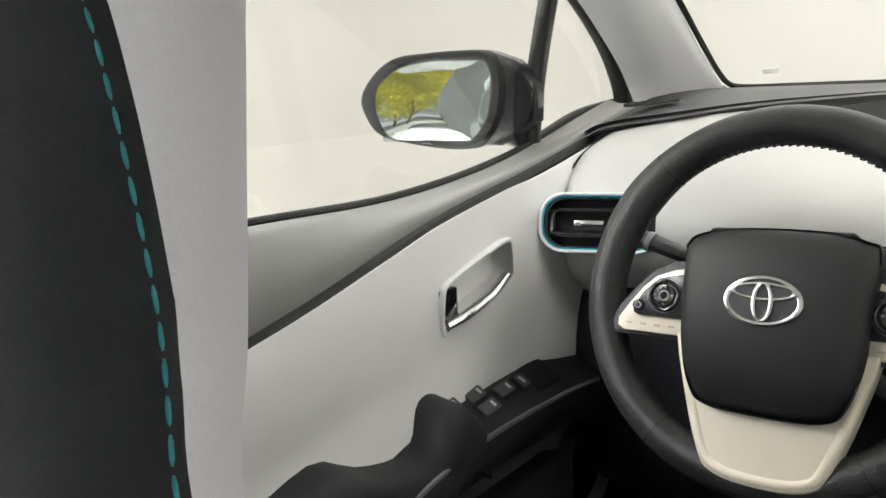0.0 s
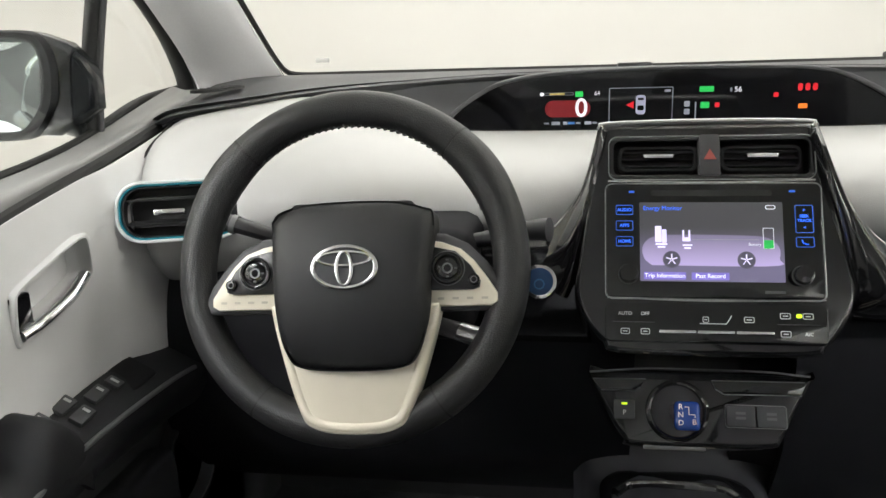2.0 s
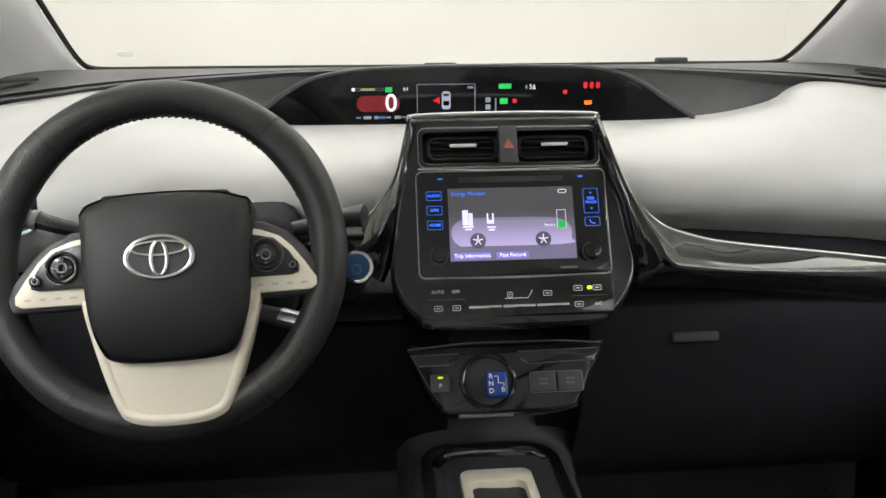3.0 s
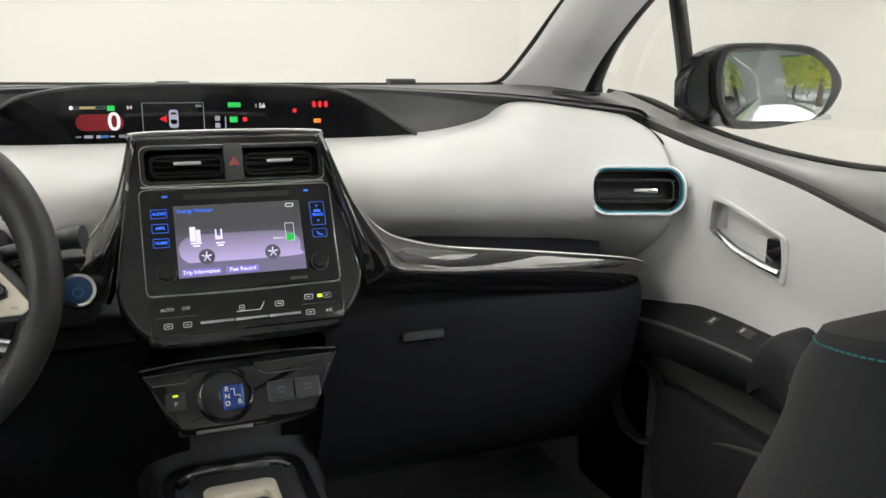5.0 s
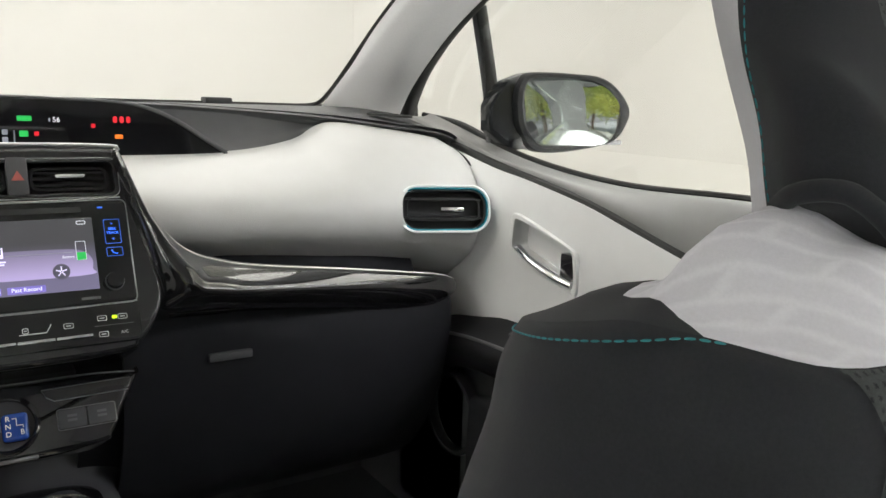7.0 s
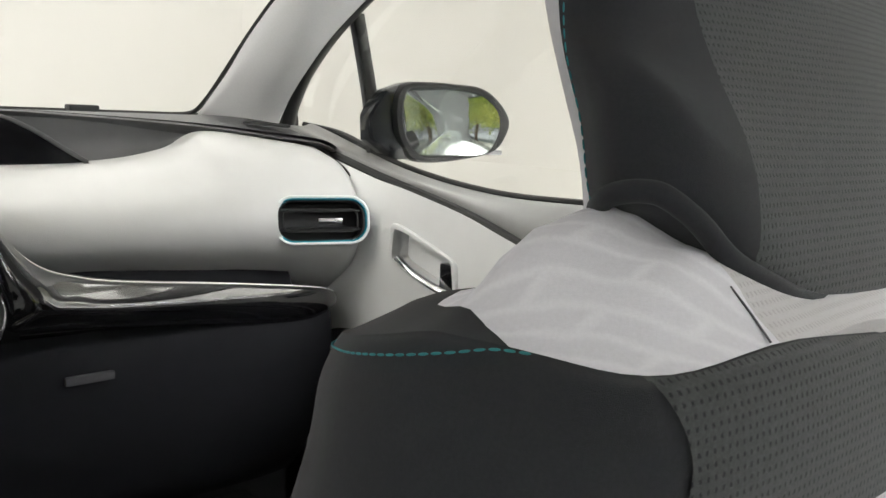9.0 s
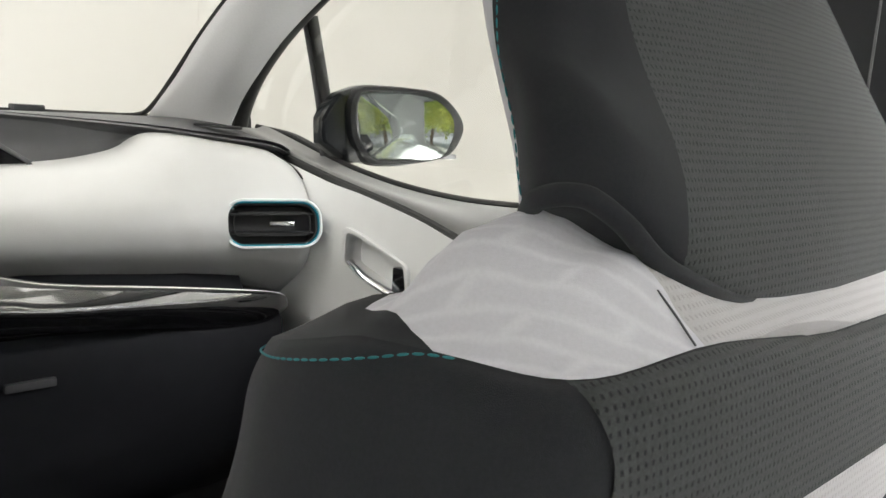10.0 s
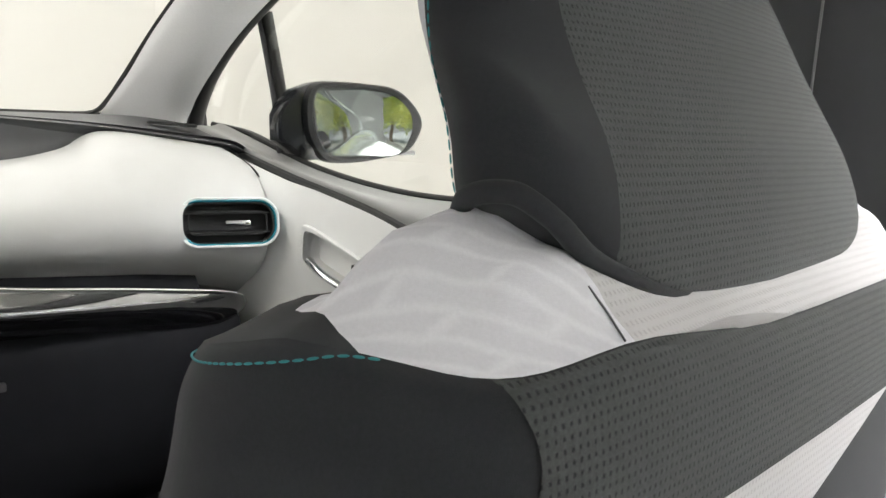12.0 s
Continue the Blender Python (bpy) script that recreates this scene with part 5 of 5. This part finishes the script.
        d = part("key_ring", ring(el(.0158, .0158, ox, oy), el(.0118, .0118, ox, oy), .006, SW @ pose(0, 0, .0285), .0018), PIANO, sp, "gloss black dial")
        part("dial_edge", ring(el(.0166, .0166, ox, oy), el(.0158, .0158, ox, oy), .004, SW @ pose(0, 0, .0262), .0003), SILVERD, d)
        part("centre_key", slab(el(.0105, .0105, ox, oy), .006, SW @ pose(0, 0, .0272), .0012), PIANO, d)
        part("centre_mark", ring(el(.0052, .0052, ox, oy), el(.0036, .0036, ox, oy), .001, SW @ pose(0, 0, .0279)), SILVERD, d)
        for k in range(4):
            a = k * math.pi / 2
            part("dial_mark", slab(rrect(.0028, .0018, .0004, ox + .0080 * math.cos(a), oy + .0080 * math.sin(a)), .0004, SW @ pose(0, 0, .0276)), LEGENDD, d)
        part("small_key", slab(el(.0056, .0056, s * .1205, -.0172), .004, SW @ pose(0, 0, .0272), .001), PIANO, sp)
        part("small_key_mark", ring(el(.0034, .0034, s * .1205, -.0172), el(.0024, .0024, s * .1205, -.0172), .001, SW @ pose(0, 0, .0277)), SILVERD, sp)
        for k in range(4):
            part("key_mark", slab(rrect(.006, .0022, .0004, s * (.088 + .014 * k), -.0345), .0004, SW @ pose(0, 0, .0206)), BEIGE, sp)
    return t


BEIGE = mat("beige_marking", (.58, .53, .43), .6, var=0.0)
steering_wheel()


# ---- seats ----
def tower(secs, caps=True):
    """A skin through closed sections, with its unrolled length as texture coordinate."""
    bm = bmesh.new()
    uv = bm.loops.layers.uv.new("uv")
    rows = [[bm.verts.new(p) for p in q] for q in secs]
    n = len(rows[0])
    for a, b in zip(rows, rows[1:]):
        for i in range(n):
            bm.faces.new((a[i], a[(i + 1) % n], b[(i + 1) % n], b[i]))
    if caps:
        bm.faces.new(rows[0])
        bm.faces.new(rows[-1])
    run = {}
    for r in rows:
        d = 0.0
        for i in range(n // 2 + 1):
            d += (r[i].co - r[i - 1].co).length if i else 0.0
            run[r[i]] = d
        d = 0.0
        for i in range(1, n - n // 2):
            d -= (r[-i].co - r[1 - i].co).length
            run[r[-i]] = d
    for f in bm.faces:
        u = [run[l.vert] for l in f.loops]
        wrap = max(u) - min(u) > .2
        for l, q in zip(f.loops, u):
            l[uv].uv = (q, l.vert.co.z + .35 * l.vert.co.y) if not wrap else (0, l.vert.co.z)
    return bm


def bent(bm, offset, co, no):
    """Like keep(), with the cutting plane bent by offset(z) = (dx, dy)."""
    for v in bm.verts:
        d = offset(v.co.z)
        v.co.x, v.co.y = v.co.x - d[0], v.co.y - d[1]
    keep(bm, co, no)
    for v in bm.verts:
        d = offset(v.co.z)
        v.co.x, v.co.y = v.co.x + d[0], v.co.y + d[1]
    return bm


def keep(bm, co, no):
    """The side of a body that the normal no points to."""
    bmesh.ops.bisect_plane(bm, geom=bm.verts[:] + bm.edges[:] + bm.faces[:], plane_co=co, plane_no=no, clear_inner=True)
    return bm


def smooth_secs(keys, n):
    """Sections between key sections."""
    cols = [catmull([k[i] for k in keys], n) for i in range(len(keys[0]))]
    return [[tuple(c[j]) for c in cols] for j in range(n + 1)]


def stitches(pts, pitch, r, parent):
    line = catmull(pts, 360)
    run = [0.0]
    for a, b in zip(line, line[1:]):
        run.append(run[-1] + (b - a).length)

    def at(d):
        k = max(j for j in range(len(run)) if run[j] <= d + 1e-9)
        k = min(k, len(line) - 2)
        return line[k].lerp(line[k + 1], min(1.0, (d - run[k]) / max(1e-9, run[k + 1] - run[k])))
    d = 0.0
    while d + pitch < run[-1]:
        a, b = at(d), at(d + pitch * .78)
        part("stitch", tube([tuple(a), tuple(a.lerp(b, .25)), tuple(a.lerp(b, .75)), tuple(b)], r, 6, 0, lambda f: 1 if .2 < f < .8 else .45), THREAD, parent)
        d += pitch


def seat(s, cx=.31, dy=0.0, drop=0.0, lean=0.0, seam=((1.06, .0), (1.21, .045)), front=.367, rear_half=.122, pitch=.0048, thread=.00034, tuck=.0):
    who = "driver" if s < 0 else "passenger"
    t = thing("front_seat", f"charcoal and light grey cloth {who} seat with teal stitching", "car seat", "front seats")
    c = s * cx
    SH = [(0, 0), (.10, .001), (.165, .004), (.198, .013), (.215, .034), (.228, .065), (.231, .088), (.226, .112), (.207, .145), (.17, .165), (.08, .15), (0, .145)]

    def plan(half, n=88):
        h = catmull([(x, y, 0) for x, y in half], n // 2)
        return [(p.x, p.y) for p in h] + [(-p.x, p.y) for p in reversed(h[1:-1])]
    OUT = plan(SH)

    def sec(z, wide, yr, deep=1.0):
        return [(c - s * x * wide, yr + dy + y * deep, z - drop) for x, y in OUT]

    def fall(r):
        """The bolsters drop towards the front."""
        return [(x, y, z - .28 * max(0.0, y - dy - .354) * max(0.0, min(1.0, (z - .86 + drop) / .14)) - dip(x, y, z)) for x, y, z in r]

    def dip(x, y, z):
        """The rim sags a little at both rear corners and lies lower behind the headrest."""
        low = ramp(s * (x - c), (-.155, .0), (-.040, .0095)) * ramp(y - dy, (.292, 1.0), (.335, .1)) * max(0.0, min(1.0, (z + drop - .985) / .035))
        return low + .0045 * math.exp(-((abs(x - c) - .186) / .032) ** 2 - ((y - dy - .303) / .026) ** 2) * max(0.0, min(1.0, (z + drop - .98) / .03))
    RIM = 1.026
    body = [sec(.36 + drop, .95, .40, .9), sec(.60 + drop, 1.0, .335, 1.25), sec(.80, 1.02, .302, 1.22), sec(.93, 1.02, .286, 1.12), sec(.985, 1.005, .283, 1.03), sec(1.010, .99, .285, 1.0), sec(RIM - .004, .972, .288, .955), sec(RIM, .955, .292, .93)]
    rows = [fall(r) for r in smooth_secs(body, 42)]
    skin = tower(rows)
    tree = BVHTree.FromBMesh(skin)
    back = part("backrest", skin, SEATDARK, t, "plain charcoal cloth bolsters")

    def middle(z0, z1, bx, material, label, low=None):
        bm = tower(rows, False)
        bmesh.ops.delete(bm, geom=[f for f in bm.faces if f.calc_center_median().y > .40 + dy or abs(f.calc_center_median().x - c) > .222], context="FACES")
        for k in (-1, 1):
            bent(bm, lambda z: (k * (.35 * max(0.0, z + drop - 1.002) + .22 * max(0.0, 1.008 - z - drop)), 0), (c + k * bx, 0, 0), (-k, 0, 0))
        for co, no in (((c, 0, z0 - drop), (0, 0, 1)), ((c, 0, z1 - drop), (0, 0, -1))):
            keep(bm, co, no)
        if low:
            keep(bm, *low)
        bmesh.ops.delete(bm, geom=[f for f in bm.faces if f.calc_center_median().y > .36 + dy], context="FACES")
        for v in bm.verts:
            v.co.y -= .0012
        return part("back_panel", bm, material, back, label)
    middle(.9675, RIM - .0012, .184, SEATPAT, "charcoal ribbed cloth band")
    middle(.50 + drop, .9671, .165, GREYPAT, "light grey ribbed cloth panel", ((c + s * .080, 0, .966 - drop), (-s * .33, 0, .94)))

    # the shoulder, higher on both sides of the headrest than behind it
    def lift(x, y):
        ax = abs(x - c)
        side = ramp(ax, (.085, .002), (.150, .027), (.185, .021), (.215, .0))
        return side * ramp(y - dy, (.285, .0), (.300, .16), (.325, .62), (.346, 1.0), (.353, .95), (.367, .08), (.42, .0))

    def dome(x, y):
        """The padded bolsters bulge in front of the shoulder."""
        return math.exp(-((abs(x - c) - .196) / .022) ** 2 - ((y - dy - .388) / .030) ** 2)
    rings = []
    for k in range(25):
        f = k / 24
        w, deep = .955 * (1 - f) ** .9 + .10 * f, .93 * (1 - f)
        r = [(c - s * x * w, .292 + dy + .062 * f + y * deep, RIM - drop) for x, y in OUT]
        r = fall(r)
        rings.append([(x, y, z + lift(x, y) * min(1.0, f * 5) + .0055 * dome(x, y) * min(1.0, f * 7) + .006 * math.sin(min(1.0, f * 3) * math.pi / 2)) for x, y, z in r])
    cap = lambda: tower(rings)
    SX, FY = .1405, .371
    TILT = (.0, -1, .55)
    LINE = (c - s * .2093, .335 + dy, 0), Vector((s * .978, -.21, 0))
    sh = part("shoulder_top", keep(keep(keep(cap(), (c, FY + dy, RIM - drop), TILT), (c - s * SX, .30, RIM - drop), (-s, 0, .12)), *LINE), SEATGREY, t, "light grey cloth shoulder cap")
    part("shoulder_middle", keep(keep(keep(cap(), (c, FY + dy, RIM - drop), TILT), (c - s * SX, .30, RIM - drop), (s, 0, -.12)), (c + s * SX, 0, 0), (-s, 0, 0)), GREYPAT, sh, "light grey ribbed cloth")
    part("shoulder_outer", keep(keep(cap(), (c, FY + dy, RIM - drop), TILT), (c + s * SX, 0, 0), (s, 0, 0)), SEATGREY, sh)
    part("bolster_top", keep(keep(cap(), (c, FY + dy + .0002, RIM - drop), [-v for v in TILT]), *LINE), SEATDARK, t)
    part("bolster_top", keep(cap(), LINE[0], -LINE[1]), SEATDARK, t)
    part("shoulder_seam", tube([(c - s * a, b + dy, h - drop) for a, b, h in ((.1428, .3098, 1.0384), (.1424, .3062, 1.0348), (.1424, .3026, 1.0314), (.1438, .2983, 1.0281), (.1452, .2948, 1.0257))], .00035, 6, 16), DARK, sh)

    # headrest, leaning forwards and narrowing to the front
    HP = plan([(0, 0), (.09, .003), (.128, .007), (.149, .015), (.157, .027), (.156, .037), (.147, .049), (.133, .061), (.117, .074), (.098, .088), (.07, .103), (.035, .112), (0, .114)])

    def hsec(z, wide, r0, deep=1.0, off=.0):
        return [(c - s * (x * wide + off), r0 + dy + lean * (z - 1.06) + y * deep, z - drop) for x, y in HP]
    HK = [hsec(1.014, .70, .345, .5, .008), hsec(1.015, .88, .320, .8, .008), hsec(1.026, .97, .308, .98, .009), hsec(1.062, .95, .316, 1, .009), hsec(1.10, .91, .335, 1, .005), hsec(1.135, .865, .353, 1, .002), hsec(1.17, .80, .372), hsec(1.20, .70, .392, .95), hsec(1.212, .50, .415, .6)]
    hr = [[(x, y, z + ((.040 if s * (c - x) > 0 else .018) * min(1.0, abs(x - c) / .150) ** 3) * max(0.0, min(1.0, (1.12 - drop - z) / .075))) for x, y, z in r] for r in smooth_secs(HK, 40)]
    hr = [[(x, y - tuck * ramp(z + drop, (1.045, 1.0), (1.095, .0)) * ramp(y - dy, (.36, .0), (.41, 1.0)), z) for x, y, z in r] for r in hr]
    head_skin = tower(hr)
    head_tree = BVHTree.FromBMesh(head_skin)
    head_skin.free()
    def bend(z):
        return 0, float(np.interp(z + drop, [a for a, _ in seam], [b for _, b in seam]))
    SY = lambda z: front + dy + bend(z)[1]
    SP, SN = (c, front + dy, 1.06 - drop), Vector((0, 1, 0))
    rear = bent(tower(hr), bend, SP, -SN)
    RW = rear_half
    taper = lambda k: lambda z: (-k * ramp(z + drop, (1.05, .0), (1.20, .030)), 0)
    for k in (-1, 1):
        bent(rear, taper(k), (c + k * RW, 0, 0), (-k, 0, 0))
    head = part("headrest", rear, SEATPAT, t, "charcoal ribbed cloth headrest")
    # The darker side cloth also stands for the shade where the headrest turns away.
    for k in (-1, 1):
        part("headrest_shade_side", bent(bent(tower(hr), bend, SP, -SN), taper(k), (c + k * RW, 0, 0), (k, 0, 0)), SEATDARK, head, "plain charcoal cloth side, darkened for shade")
    part("headrest_front", bent(tower(hr), bend, SP, SN), SEATPLAIN, head, "light grey headrest front")
    if s > 0:
        # rolled lower edge of the headrest, arched over the shoulder
        arch = [(-.153, .3520, 1.0570), (-.1605, .3430, 1.0615), (-.1618, .3361, 1.0638), (-.1597, .3301, 1.0646), (-.1561, .3250, 1.0633), (-.1461, .3200, 1.0560), (-.1319, .3165, 1.0443), (-.1112, .3128, 1.0350), (-.089, .3122, 1.0275), (-.060, .3128, 1.0225), (-.02, .3120, 1.0175), (.05, .3120, 1.0165), (.10, .3145, 1.0185), (.135, .3200, 1.0230)]
        part("rolled_edge", tube([(c + x, y, z) for x, y, z in arch], .0036, 12, 60), SEATDARK, head, "rolled charcoal cloth edge")
    for k in (-1, 1):
        part("headrest_post", tube([(c + k * .06, .385 + dy, .98 - drop), (c + k * .06, .39 + dy, 1.06 - drop)], .006, 10), CHROME, t)

    def hit(where, y, z):
        q = where.ray_cast(Vector((c - s * .40, y, z)), Vector((s, 0, 0)))[0]
        return q
    pts = []
    for k in range(14):
        z = 1.056 - drop + .010 * k
        q = hit(head_tree, SY(z) - (.005 if s > 0 else .004), z)
        if q:
            pts.append((q.x - s * .0011, q.y, q.z))
    stitches(pts, pitch, thread, head)
    pts = []
    for k in range(15):
        y = .318 + .0084 * k
        z = 1.0246 - .24 * max(0.0, y - .335)
        q = hit(tree, y + dy, z - drop)
        if q:
            pts.append((q.x - s * .0011, q.y, q.z))
    stitches(pts, .0040, .00042, back)
    part("cushion", box((s * (cx - .22), .47, .40), (s * (cx + .24), .98, .56), .06, None, 4), SEATDARK, t)
    part("seat_base", box((s * (cx - .20), .42, .27), (s * (cx + .20), .92, .42), .02), DARKER, t)
    return t


seat(1)
seat(-1, .40, .0605, .05, -.25, ((1.09, .0010), (1.098, .0025), (1.108, .0067), (1.119, .0109), (1.130, .012), (1.142, .0133), (1.158, .0149), (1.171, .0162)), .3525, .06, .0062, .00045, .006)
